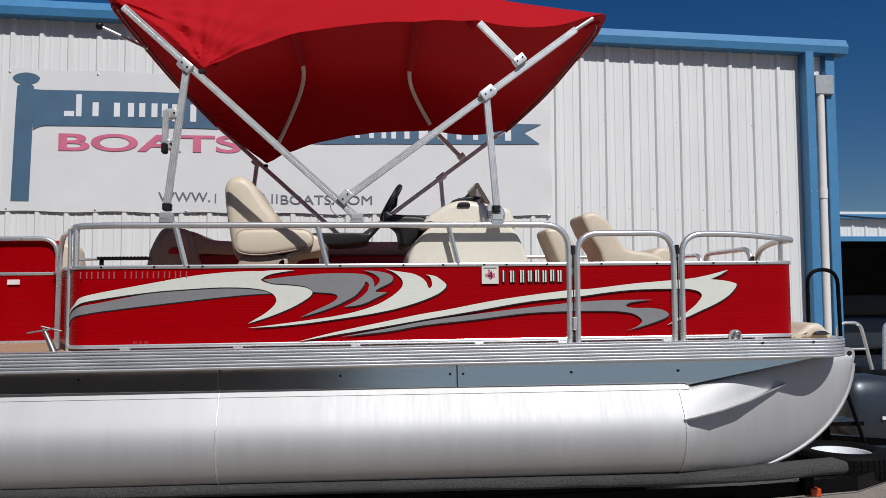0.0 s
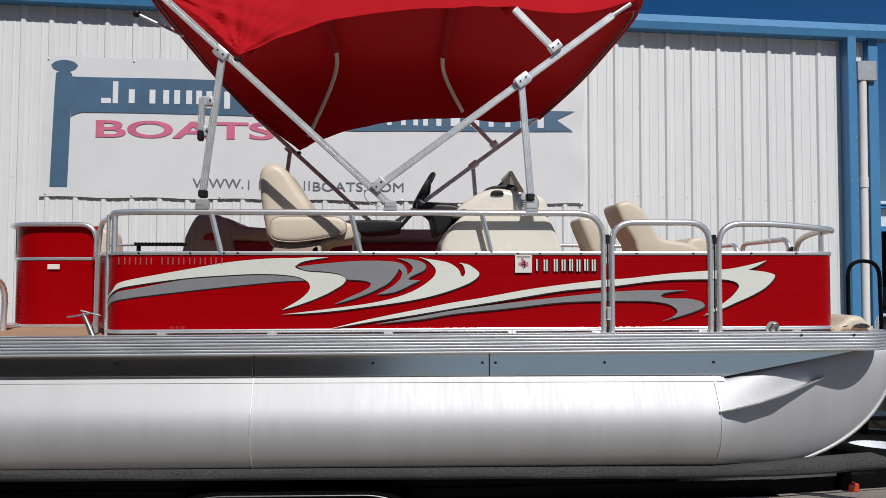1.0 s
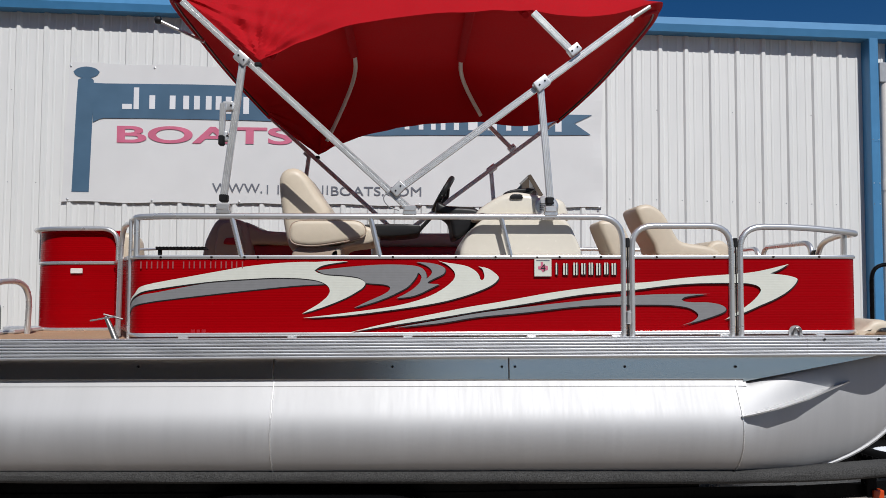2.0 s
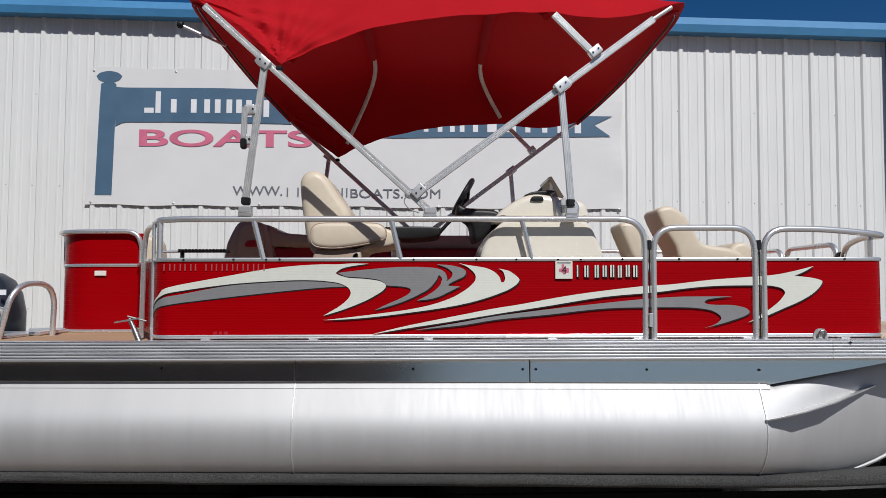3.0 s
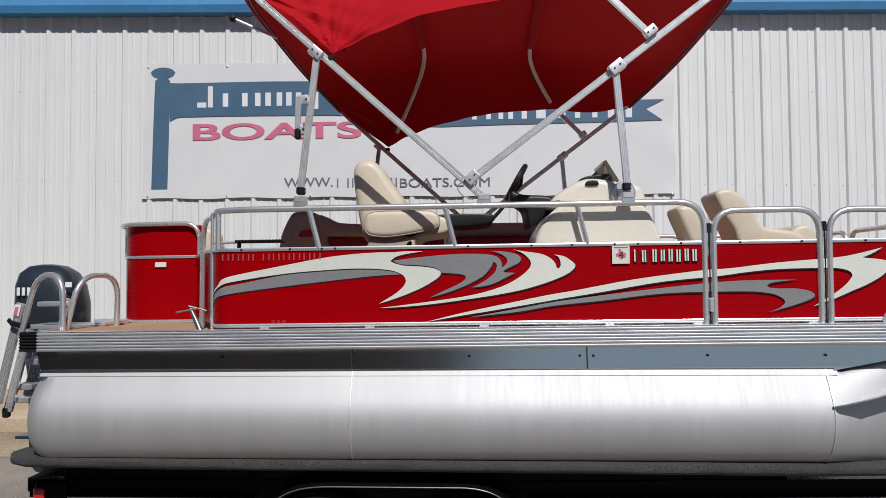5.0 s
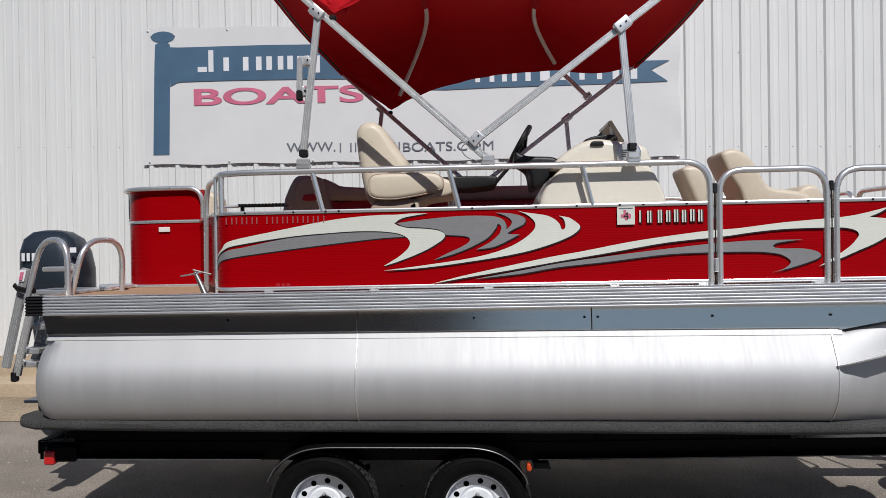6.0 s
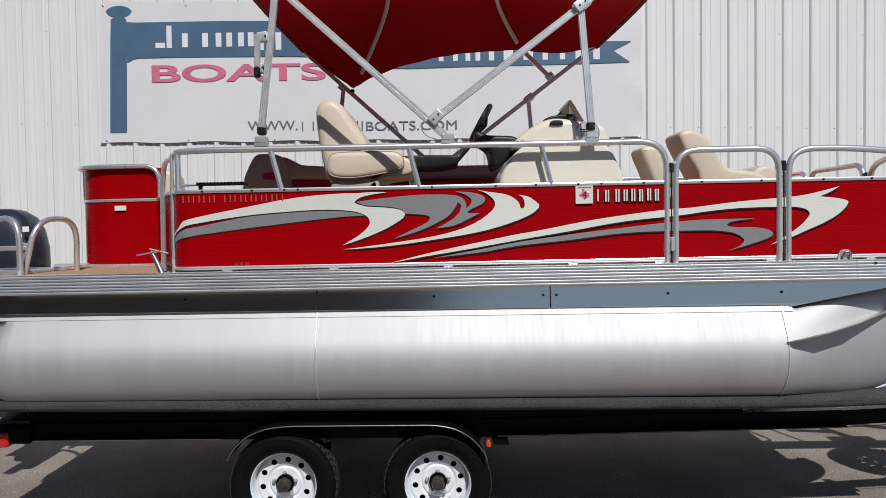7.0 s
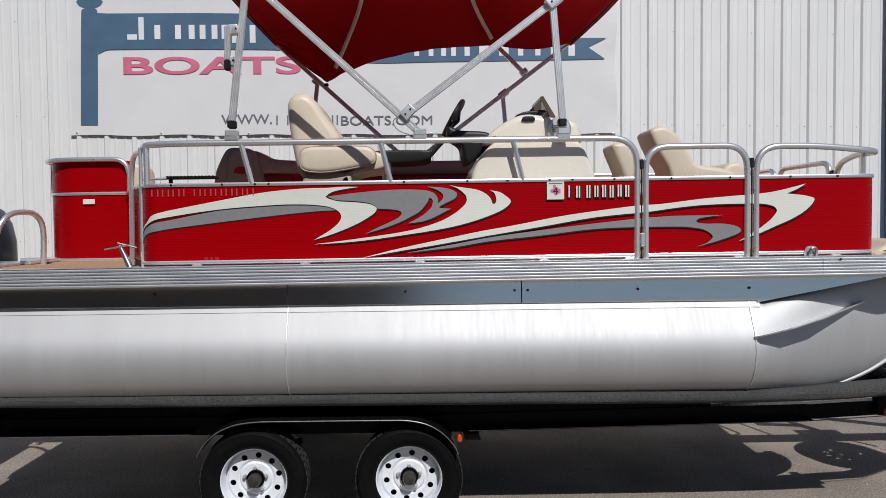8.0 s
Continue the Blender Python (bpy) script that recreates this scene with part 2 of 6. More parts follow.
def curve_through(points, steps=5, closed=True, corner=65):
    """A smooth outline through a few points, sharp where it turns back on itself."""
    pts = [Vector((p[0], p[1], 0)) for p in points]
    n = len(pts)
    sharp = []
    for i in range(n):
        a, b = pts[i - 1] - pts[i], pts[(i + 1) % n] - pts[i]
        sharp.append(a.length > 0 and b.length > 0 and a.angle(b) < radians(corner))
    out = []
    for i in range(n if closed else n - 1):
        p1, p2 = pts[i], pts[(i + 1) % n]
        p0 = p1 - (p2 - p1) * 0.5 if sharp[i] else pts[i - 1]
        p3 = p2 + (p2 - p1) * 0.5 if sharp[(i + 1) % n] else pts[(i + 2) % n]
        m1, m2 = (p2 - p0) * 0.5, (p3 - p1) * 0.5
        lim = (p2 - p1).length * 1.2
        m1 = m1 if m1.length < lim else m1.normalized() * lim
        m2 = m2 if m2.length < lim else m2.normalized() * lim
        for k in range(steps):
            t = k / steps
            q = p1 * (2 * t ** 3 - 3 * t * t + 1) + m1 * (t ** 3 - 2 * t * t + t) + p2 * (-2 * t ** 3 + 3 * t * t) + m2 * (t ** 3 - t * t)
            out.append((q.x, q.y))
    return out


def inward(outline, d):
    """The outline moved in by d."""
    n = len(outline)
    area = sum(outline[i - 1][0] * outline[i][1] - outline[i][0] * outline[i - 1][1] for i in range(n))
    s = 1 if area > 0 else -1
    out = []
    for i in range(n):
        a, b, c = Vector(outline[i - 1]), Vector(outline[i]), Vector(outline[(i + 1) % n])
        t = (c - a)
        t = t.normalized() if t.length > 1e-9 else Vector((1, 0))
        out.append((b.x - s * t.y * d, b.y + s * t.x * d))
    return out


def slab(bm, outline, y0, y1, soft=0.0, lean=0.0):
    """An outline in x and z drawn out from y0 to y1, with softly rounded rims: cushions, mouldings, plates."""
    if soft > 0:
        rows = [(soft * (1 - math.cos(radians(a))), y0 + soft * (1 - math.sin(radians(a)))) for a in (90, 65, 40, 20, 0)] + \
               [(soft * (1 - math.cos(radians(a))), y1 - soft * (1 - math.sin(radians(a)))) for a in (0, 20, 40, 65, 90)]
    else:
        rows = [(0, y0), (0, y1)]
    rings = []
    for d, y in rows:
        o = inward(outline, d) if d else outline
        rings.append([bm.verts.new((x + lean * (y - y0), y, z)) for x, z in o])
    n = len(outline)
    for a, b in zip(rings, rings[1:]):
        for k in range(n):
            bm.faces.new((a[k], a[(k + 1) % n], b[(k + 1) % n], b[k]))
    for ring in (rings[0], rings[-1]):
        edges = [bm.edges.get((ring[k], ring[(k + 1) % n])) for k in range(n)]
        bmesh.ops.triangle_fill(bm, use_beauty=True, edges=[e for e in edges if e])
    return bm


def cushion(points, y0, y1, soft=0.03, steps=4, corner=20, lean=0.0):
    return slab(bmesh.new(), curve_through(points, steps, corner=corner), y0, y1, soft, lean)


def turned(bm, profile, centre, axis="y", sides=32, cap=True):
    """A profile of (radius, offset along the axis) turned about an axis."""
    rings = []
    for r, o in profile:
        ring = []
        for k in range(sides):
            w = 2 * math.pi * k / sides
            c, s = r * math.cos(w), r * math.sin(w)
            q = (c, o, s) if axis == "y" else (c, s, o) if axis == "z" else (o, c, s)
            ring.append(bm.verts.new(Vector(centre) + Vector(q)))
        rings.append(ring)
    for a, b in zip(rings, rings[1:]):
        for k in range(sides):
            bm.faces.new((a[k], a[(k + 1) % sides], b[(k + 1) % sides], b[k]))
    for ring in (rings[0], rings[-1]) if cap else ():
        bm.faces.new(ring)
    return bm


def lettering(text, x0, x1, z0, z1, y, depth=0.002, bold=0.0):
    """Words in the built-in font, fitted between x0..x1 and z0..z1 on a plane that faces -y."""
    cu = bpy.data.curves.new("words", "FONT")
    cu.body, cu.extrude, cu.offset = text, 0.01, bold
    ob = new("words", cu)
    me = bpy.data.meshes.new_from_object(ob.evaluated_get(bpy.context.evaluated_depsgraph_get()))
    bpy.data.objects.remove(ob)
    bm = bmesh.new()
    bm.from_mesh(me)
    xs, zs = [v.co.x for v in bm.verts], [v.co.y for v in bm.verts]
    a, b, c, d = min(xs), max(xs), min(zs), max(zs)
    for v in bm.verts:
        v.co = (x0 + (v.co.x - a) / (b - a) * (x1 - x0), y - (depth if v.co.z > 0 else 0), z0 + (v.co.y - c) / (d - c) * (z1 - z0))
    return bm


def words(name, text, x0, x1, z0, z1, y, mat, parent, depth=0.003, bold=0.0):
    """Readable words, each letter a part of its own."""
    bm = lettering(text, x0, x1, z0, z1, y, depth, bold)
    left = set(bm.verts)
    groups = []
    while left:
        todo, group = [left.pop()], set()
        while todo:
            v = todo.pop()
            group.add(v)
            for e in v.link_edges:
                o = e.other_vert(v)
                if o in left:
                    left.discard(o)
                    todo.append(o)
        groups.append(group)
    for group in sorted(groups, key=lambda g: min(v.co.x for v in g)):
        one = bmesh.new()
        ids = {v: one.verts.new(v.co) for v in group}
        for f in {f for v in group for f in v.link_faces}:
            one.faces.new([ids[v] for v in f.verts])
        part(name, one, mat, parent, "", False)
    bm.free()

# ---- the setting ----
WALL_Y = 4.95
bm = bmesh.new()
bmesh.ops.create_grid(bm, x_segments=40, y_segments=40, size=400)
tagged(part("ground", bm, ASPHALT), "worn grey asphalt lot with fine cracks and stones", "ground", kind="structure")

bm = bmesh.new()
nx, ny = 90, 8
grid = [[bm.verts.new((-16 + 28 * i / nx, 3.45 + 1.0 * j / ny + 0.12 * noise.noise((i * 0.4, j, 3)) * (j == 0),
                       0.004 + 0.05 * j / ny + 0.02 * abs(noise.noise((i * 0.7, j * 0.9, 0))))) for j in range(ny + 1)] for i in range(nx + 1)]
for i in range(nx):
    for j in range(ny):
        bm.faces.new((grid[i][j], grid[i + 1][j], grid[i + 1][j + 1], grid[i][j + 1]))
tagged(part("gravel_verge", bm, GRAVEL), "sandy gravel verge between asphalt and building", "gravel", kind="stuff")
tagged(part("pavement", a_box(-16, 6.6, 4.4, 5.0, -0.1, 0.22, bevel=0.02), CONCRETE), "tan concrete apron at the foot of the wall", "pavement", kind="structure")
tagged(part("foundation", a_box(-16, 6.3, 4.93, 5.3, -0.1, 0.47, bevel=0.01), CONCRETE), "tan concrete foundation strip under the metal wall", "foundation", kind="structure")

# ribbed sheet wall: a tall rib every foot, two low ribs between
PITCH, RIB0 = 0.3152, -5.225


def ribbed(bm, x0, x1, y, z0, z1, top_fall=0.0, height=0.024):
    prof = []
    k = math.floor((x0 - RIB0) / PITCH) - 1
    while RIB0 + k * PITCH < x1 + PITCH:
        c = RIB0 + k * PITCH
        for dx, dy in ((-0.038, 0), (-0.018, height), (0.018, height), (0.038, 0), (0.085, 0), (0.092, 0.0045), (0.108, 0.0045), (0.115, 0),
                       (0.195, 0), (0.202, 0.0045), (0.218, 0.0045), (0.225, 0)):
            if x0 <= c + dx <= x1:
                prof.append((c + dx, dy))
        k += 1
    prof = [(x0, 0)] + prof + [(x1, 0)]
    low = [bm.verts.new((x, y - d, z0)) for x, d in prof]
    high = [bm.verts.new((x, y - d, z1 - top_fall * x)) for x, d in prof]
    for i in range(len(prof) - 1):
        bm.faces.new((low[i], low[i + 1], high[i + 1], high[i]))
    back = [bm.verts.new(p) for p in ((x0, y + 0.12, z0), (x1, y + 0.12, z0), (x1, y + 0.12, z1 - top_fall * x1), (x0, y + 0.12, z1 - top_fall * x0))]
    bm.faces.new(back)
    bm.faces.new((low[0], high[0], back[3], back[0]))
    bm.faces.new((low[-1], back[1], back[2], high[-1]))
    return bm


FALL = 0.0195
wall = part("wall_north", ribbed(bmesh.new(), -16, 6.14, WALL_Y, 0.45, 4.93, FALL), SHEET, smooth=False)
tagged(wall, "white ribbed sheet-metal wall of a boat shop", "wall", kind="structure")
bm = bmesh.new()
for row, z in enumerate((1.42, 2.86, 3.94)):
    for k in range(66):
        x = RIB0 + (k - 30) * PITCH - (0.068 if row < 2 else 0.055) + 0.012 * math.sin(5.1 * k)
        if x > 5.7 or (row == 2 and k % 3):
            continue
        turned(bm, [(0.0075, 0), (0.0075, -0.002), (0.003, -0.005)], (x, WALL_Y, z - 0.019 * x), "y", 6)
part("screw_heads", bm, GALVANISED, wall)
tagged(part("wall_east", a_box(6.16, 6.30, 5.05, 20, 0.0, 4.86), SHEET), "white sheet-metal end wall of the shop", "wall", kind="structure")
bm = bmesh.new()
slab(bm, [(-16, 5.17), (6.3, 4.735), (6.3, 4.80), (-16, 5.26)], 4.98, 20.0)
tagged(part("roof", bm, SHEET), "low metal roof of the shop behind the gutter", "roof", kind="structure")

gutter = thing("gutter", (0, 4.8, 4.8), "blue painted metal eave gutter along the shop wall", "gutter")
bm = bmesh.new()
prof = [(WALL_Y + 0.02, 0.0), (WALL_Y - 0.165, 0.0), (WALL_Y - 0.185, 0.085), (WALL_Y - 0.13, 0.185), (WALL_Y + 0.02, 0.195)]
a = [bm.verts.new((-16, y, 4.852 + FALL * 16 + z)) for y, z in prof]
b = [bm.verts.new((6.33, y, 4.852 - FALL * 6.33 + z)) for y, z in prof]
for i in range(len(prof)):
    j = (i + 1) % len(prof)
    bm.faces.new((a[i], a[j], b[j], b[i]))
bm.faces.new(a)
bm.faces.new(b)
part("trough", bm, BLUE, gutter, smooth=False)
for x in (-9.1, -3.0, 3.1, 6.04):
    bm = bmesh.new()
    ring = [[bm.verts.new((x + d, y - 0.002, 4.852 - FALL * x + z)) for y, z in prof] for d in (-0.004, 0.004)]
    for i in range(1, len(prof) - 1):
        bm.faces.new((ring[0][i], ring[0][i + 1], ring[1][i + 1], ring[1][i]))
    part("joint_seam", bm, BLUE, gutter, smooth=False)

corner = thing("corner_trim", (6.0, 4.9, 0.4), "blue metal corner post of the shop, two flat flanges", "trim", kind="structure")
part("flange", a_box(5.765, 5.875, WALL_Y - 0.17, WALL_Y + 0.01, 0.30, 4.75, bevel=0.006), BLUE, corner)
part("flange", a_box(6.065, 6.19, WALL_Y - 0.10, WALL_Y + 0.14, 0.30, 4.74, bevel=0.006), BLUE, corner)
for x0, x1, y, z in ((5.763, 5.877, WALL_Y - 0.172, 3.50), (6.063, 6.192, WALL_Y - 0.102, 3.42)):
    part("lap_joint", a_box(x0, x1, y, y + 0.10, z - 0.003, z + 0.003, bevel=0.001), BLUE, corner)
for x in (5.785, 5.855):
    for z in (2.75, 3.0, 3.52):
        part("rivet", turned(bmesh.new(), [(0.007, 0), (0.006, -0.004)], (x, WALL_Y - 0.17, z), "y", 8), ALU, corner)
spout = thing("downspout", (5.98, 4.86, 0.3), "white plastic downpipe under a grey metal gutter box", "downspout")
part("pipe", pipe([(5.985, 4.86, 4.30), (5.97, 4.86, 0.24), (5.97, 4.70, 0.20)], 0.052, 0.06, 16), PVC, spout)
part("collar", pipe([(5.978, 4.86, 2.92), (5.979, 4.86, 3.04)], 0.059, 0.01, 16), PVC, spout)
part("gutter_box", a_box(5.90, 6.14, 4.80, 4.94, 4.22, 4.46, bevel=0.006), GALVANISED, spout)

# ---- banner on the wall ----
BY = WALL_Y - 0.0295
banner = thing("banner", (-0.54, BY, 2.7), "white vinyl banner with blue flag and red lettering on wall", "banner")
bm = bmesh.new()
nx, nz = 60, 16
rows = []
for j in range(nz + 1):
    row = []
    for i in range(nx + 1):
        u, v = i / nx, j / nz
        x = -3.71 + 6.275 * u + (0.012 * math.sin(v * 9) if i in (0, nx) else 0) + 0.05 * (v - 0.5) * (i == 0)
        z = 2.715 - 0.02 * u + (1.625 - 0.05 * u) * v + (0.008 * math.sin(u * 40) if j in (0, nz) else 0)
        row.append(bm.verts.new((x, BY + 0.0012 * noise.noise((x * 1.3, z * 1.8, 5)) + 0.006 * max(0, u - 0.97) / 0.03 * math.sin(v * 14), z)))
    rows.append(row)
for j in range(nz):
    for i in range(nx):
        bm.faces.new((rows[j][i], rows[j][i + 1], rows[j + 1][i + 1], rows[j + 1][i]))
sheet = part("sheet", bm, BANNER, banner, smooth=False)
sheet.modifiers.new("thick", "SOLIDIFY").thickness = 0.003
PY = BY - 0.008
post = [(-3.615, 2.83), (-3.42, 2.83), (-3.40, 3.69), (-3.395, 4.13), (-3.43, 4.16), (-3.36, 4.19), (-3.33, 4.235), (-3.38, 4.275),
        (-3.48, 4.295), (-3.58, 4.275), (-3.63, 4.235), (-3.60, 4.19), (-3.53, 4.16), (-3.575, 4.13)]
part("flag_post", slab(bmesh.new(), curve_through(post, 4, corner=100), PY, PY + 0.003), INK_BLUE, banner)
flag = [(-3.40, 4.105), (-3.27, 4.098), (-1.7, 4.092), (-0.5, 4.00), (0.6, 3.86), (1.6, 3.81), (2.45, 3.80), (2.235, 3.695), (2.43, 3.56),
        (1.6, 3.545), (0.5, 3.535), (-0.4, 3.53), (-1.1, 3.66), (-1.7, 3.685), (-3.27, 3.690), (-3.395, 3.64)]
part("flag", slab(bmesh.new(), curve_through(flag, 3, corner=100), PY - 0.004, PY - 0.001), INK_BLUE, banner)


def letter_bars(name, spans, z0, z1, y, mat, parent, slope=0.0, stroke=0.3):
    """Unreadable or private writing as upright bars."""
    for x0, x1 in spans:
        d = slope * (x0 - spans[0][0])
        part(name, slab(bmesh.new(), [(x0, z0 + d), (x1, z0 + d), (x1, z1 + d), (x0, z1 + d)], y, y + 0.002), mat, parent, smooth=False)


NY = PY - 0.0065


def stroke_pairs(spans, w):
    """Two upright strokes for each wide letter, one for each narrow letter."""
    out = []
    for x0, x1 in spans:
        out += [(x0, x0 + w), (x1 - w, x1)] if x1 - x0 > 2.4 * w else [(x0, x1)]
    return out


letter_bars("name_bar", [(-2.93, -2.87)], 3.80, 4.055, NY, INK_WHITE, banner)
letter_bars("name_bar", [(-3.06, -2.95)], 3.80, 3.86, NY, INK_WHITE, banner)
letter_bars("name_bar", stroke_pairs([(-2.75, -2.45), (-2.36, -2.17), (-2.10, -1.92)], 0.066), 3.805, 3.965, NY, INK_WHITE, banner)
letter_bars("name_bar", stroke_pairs([(-1.87, -1.60)], 0.066), 3.76, 3.96, NY, INK_WHITE, banner)
letter_bars("name_bar", stroke_pairs([(0.22, 0.44), (0.53, 0.70), (0.80, 0.86), (0.97, 1.08), (1.20, 1.31), (1.42, 1.48), (1.62, 1.68)], 0.055), 3.60, 3.78, NY, INK_WHITE, banner)
letter_bars("name_bar", stroke_pairs([(1.80, 2.08)], 0.075), 3.595, 3.725, NY, INK_WHITE, banner)
words("letter", "BOATS", -3.115, -1.09, 3.405, 3.605, PY, INK_RED, banner, bold=0.022)
words("letter", "WWW.", -2.01, -1.432, 2.835, 2.942, PY, INK_GREY, banner)
letter_bars("name_bar", stroke_pairs([(-1.38, -1.24), (-1.20, -1.12), (-1.08, -1.06), (-1.00, -0.98), (-0.92, -0.90), (-0.84, -0.82), (-0.74, -0.67)], 0.016), 2.825, 2.928, PY - 0.003, INK_GREY, banner)
words("letter", "BOATS.COM", -0.635, 0.42, 2.814, 2.919, PY, INK_GREY, banner)
for x in (-3.66, -2.7, -1.7, -0.7, 0.4, 1.5, 2.53):
    for z in (2.745, 4.30):
        bm = turned(bmesh.new(), [(0.012, 0), (0.012, -0.003), (0.007, -0.005)], (x, BY - 0.006, z - 0.008 * (x + 3.7)), "y", 10)
        part("eyelet", bm, POLISHED, banner)

# ---- the shed beyond ----
shed = thing("far_shed", (13.5, 12, 0), "open-fronted metal shed with blue trim and dark inside", "building")
part("front_panel", ribbed(bmesh.new(), 9.0, 24.0, 12.0, 3.0, 3.42), SHEET, shed, smooth=False)
part("eave_trim", a_box(9.0, 24.0, 11.85, 12.1, 3.40, 3.50), BLUE, shed)
part("lintel_trim", a_box(9.0, 24.0, 11.9, 12.1, 2.90, 3.01), BLUE, shed)
part("roof", a_box(8.9, 24.1, 11.9, 22.0, 3.50, 3.56), SHEET, shed)
# inner faces are coloured dark for the shade in the shed
part("back_wall", a_box(9.0, 24.0, 21.8, 22.0, 0, 3.5), SHADE_DARK, shed)
part("side_wall", a_box(8.9, 9.05, 12.0, 22.0, 0, 3.5), SHADE_DARK, shed)
part("side_wall", a_box(23.9, 24.1, 12.0, 22.0, 0, 3.5), SHADE_DARK, shed)
part("ceiling_boards", a_box(9.05, 23.9, 12.1, 21.8, 3.36, 3.44), SHADE_DARK, shed)

# a parked car in the shed's shade, and a cable along its eave
def parked_car(x, y):
    car = thing("parked_car", (x, y, 0), "dark grey parked car inside the shaded shed", "car")
    part("body", cushion([(x - 2.2, 0.42), (x - 2.25, 0.80), (x - 2.1, 1.05), (x - 1.0, 1.18), (x + 2.0, 1.15), (x + 2.2, 0.95), (x + 2.2, 0.42)], y - 0.85, y + 0.85, 0.10, corner=60), COWL, car)
    part("cabin", cushion([(x - 1.15, 1.16), (x - 0.55, 1.66), (x - 0.1, 1.74), (x + 1.3, 1.70), (x + 1.95, 1.14)], y - 0.74, y + 0.74, 0.08, corner=60), BLACK_PLASTIC, car)
    part("windscreen", slab(bmesh.new(), [(x - 1.10, 1.20), (x - 0.56, 1.64), (x - 0.50, 1.62), (x - 1.02, 1.18)], y - 0.66, y + 0.66), GALVANISED, car, "pale glinting windscreen", False)
    for wx in (x - 1.35, x + 1.35):
        for wy in (y - 0.86, y + 0.64):
            part("wheel", turned(bmesh.new(), [(0.19, 0.0), (0.31, 0.02), (0.33, 0.11), (0.31, 0.20), (0.19, 0.22)], (wx, wy, 0.33), "y", 24), RUBBER, car)


parked_car(12.2, 14.6)
cable = thing("overhead_cable", (9.5, 11.9, 3.5), "thin black cable strung along the shed eave", "cable")
part("wire", sweep(bmesh.new(), [(9.3 + 0.45 * k, 11.84, 3.56 - 0.028 * k + 0.004 * (k - 5) ** 2 / 5) for k in range(11)], 0.012, 6), BLACK_PLASTIC, cable)

# unseen plain blocks added behind the camera to darken reflections in the skirt
across = thing("unseen_block", (-20, -28, 0), "unseen dark block added for the skirt's reflection", "building")
part("wall", a_box(-60, 0.3, -40, -11.0, 0, 10.5), BLOCK_DARK, across)
beside = thing("unseen_block", (30, -80, 0), "unseen low dark block added far behind the camera", "building")
part("wall", a_box(6.0, 70, -90, -70.0, 0, 5.0), BLOCK_DARK, beside)

# ---- the pontoon boat ----
DECK_Z, BEAM = 1.483, 2.55
boat = thing("pontoon_boat", (0.4, 1.27, 0.74), "red and silver pontoon boat with ribbed fence panels on trailer", "boat")


def both_sides(make):
    """Runs make(f) for the near side and for the far side; f turns a near y into its own."""
    make(lambda y: y)
    make(lambda y: BEAM - y)


AX_Y, AX_Z, RAD = 0.215, 0.995, 0.262


def keel_z(u):
    """The nose's keel, from the tube's bottom (u=0) up to the towing eye (u=1)."""
    v = max(0.0, (u - 0.22) / 0.78)
    return AX_Z - RAD + 0.66 * (1 - math.sqrt(max(0.0, 1 - v * v)))


def nose_half(u):
    return RAD * max(0.0, 1 - u) ** 0.5 * (1 - 0.6 * u ** 0.8) * (1 - 0.9 * max(0, u - 0.3))


def shoulder(w):
    """How far the tube stands out at an angle over its axis: a flat shoulder runs up to the skirt on the outer side."""
    a = math.degrees(w) % 360
    if a < 28.2 or a > 90:
        return 1.0
    return 1 / math.cos(radians(a - 28.2)) if a < 60.4 else 0.269 / RAD / math.sin(w)


def leaning(bm, f):
    """Skirt plates lean in a little towards the deck."""
    for v in bm.verts:
        v.co.y += (f(1) - f(0)) * 0.11 * (v.co.z - 1.262)
    return bm


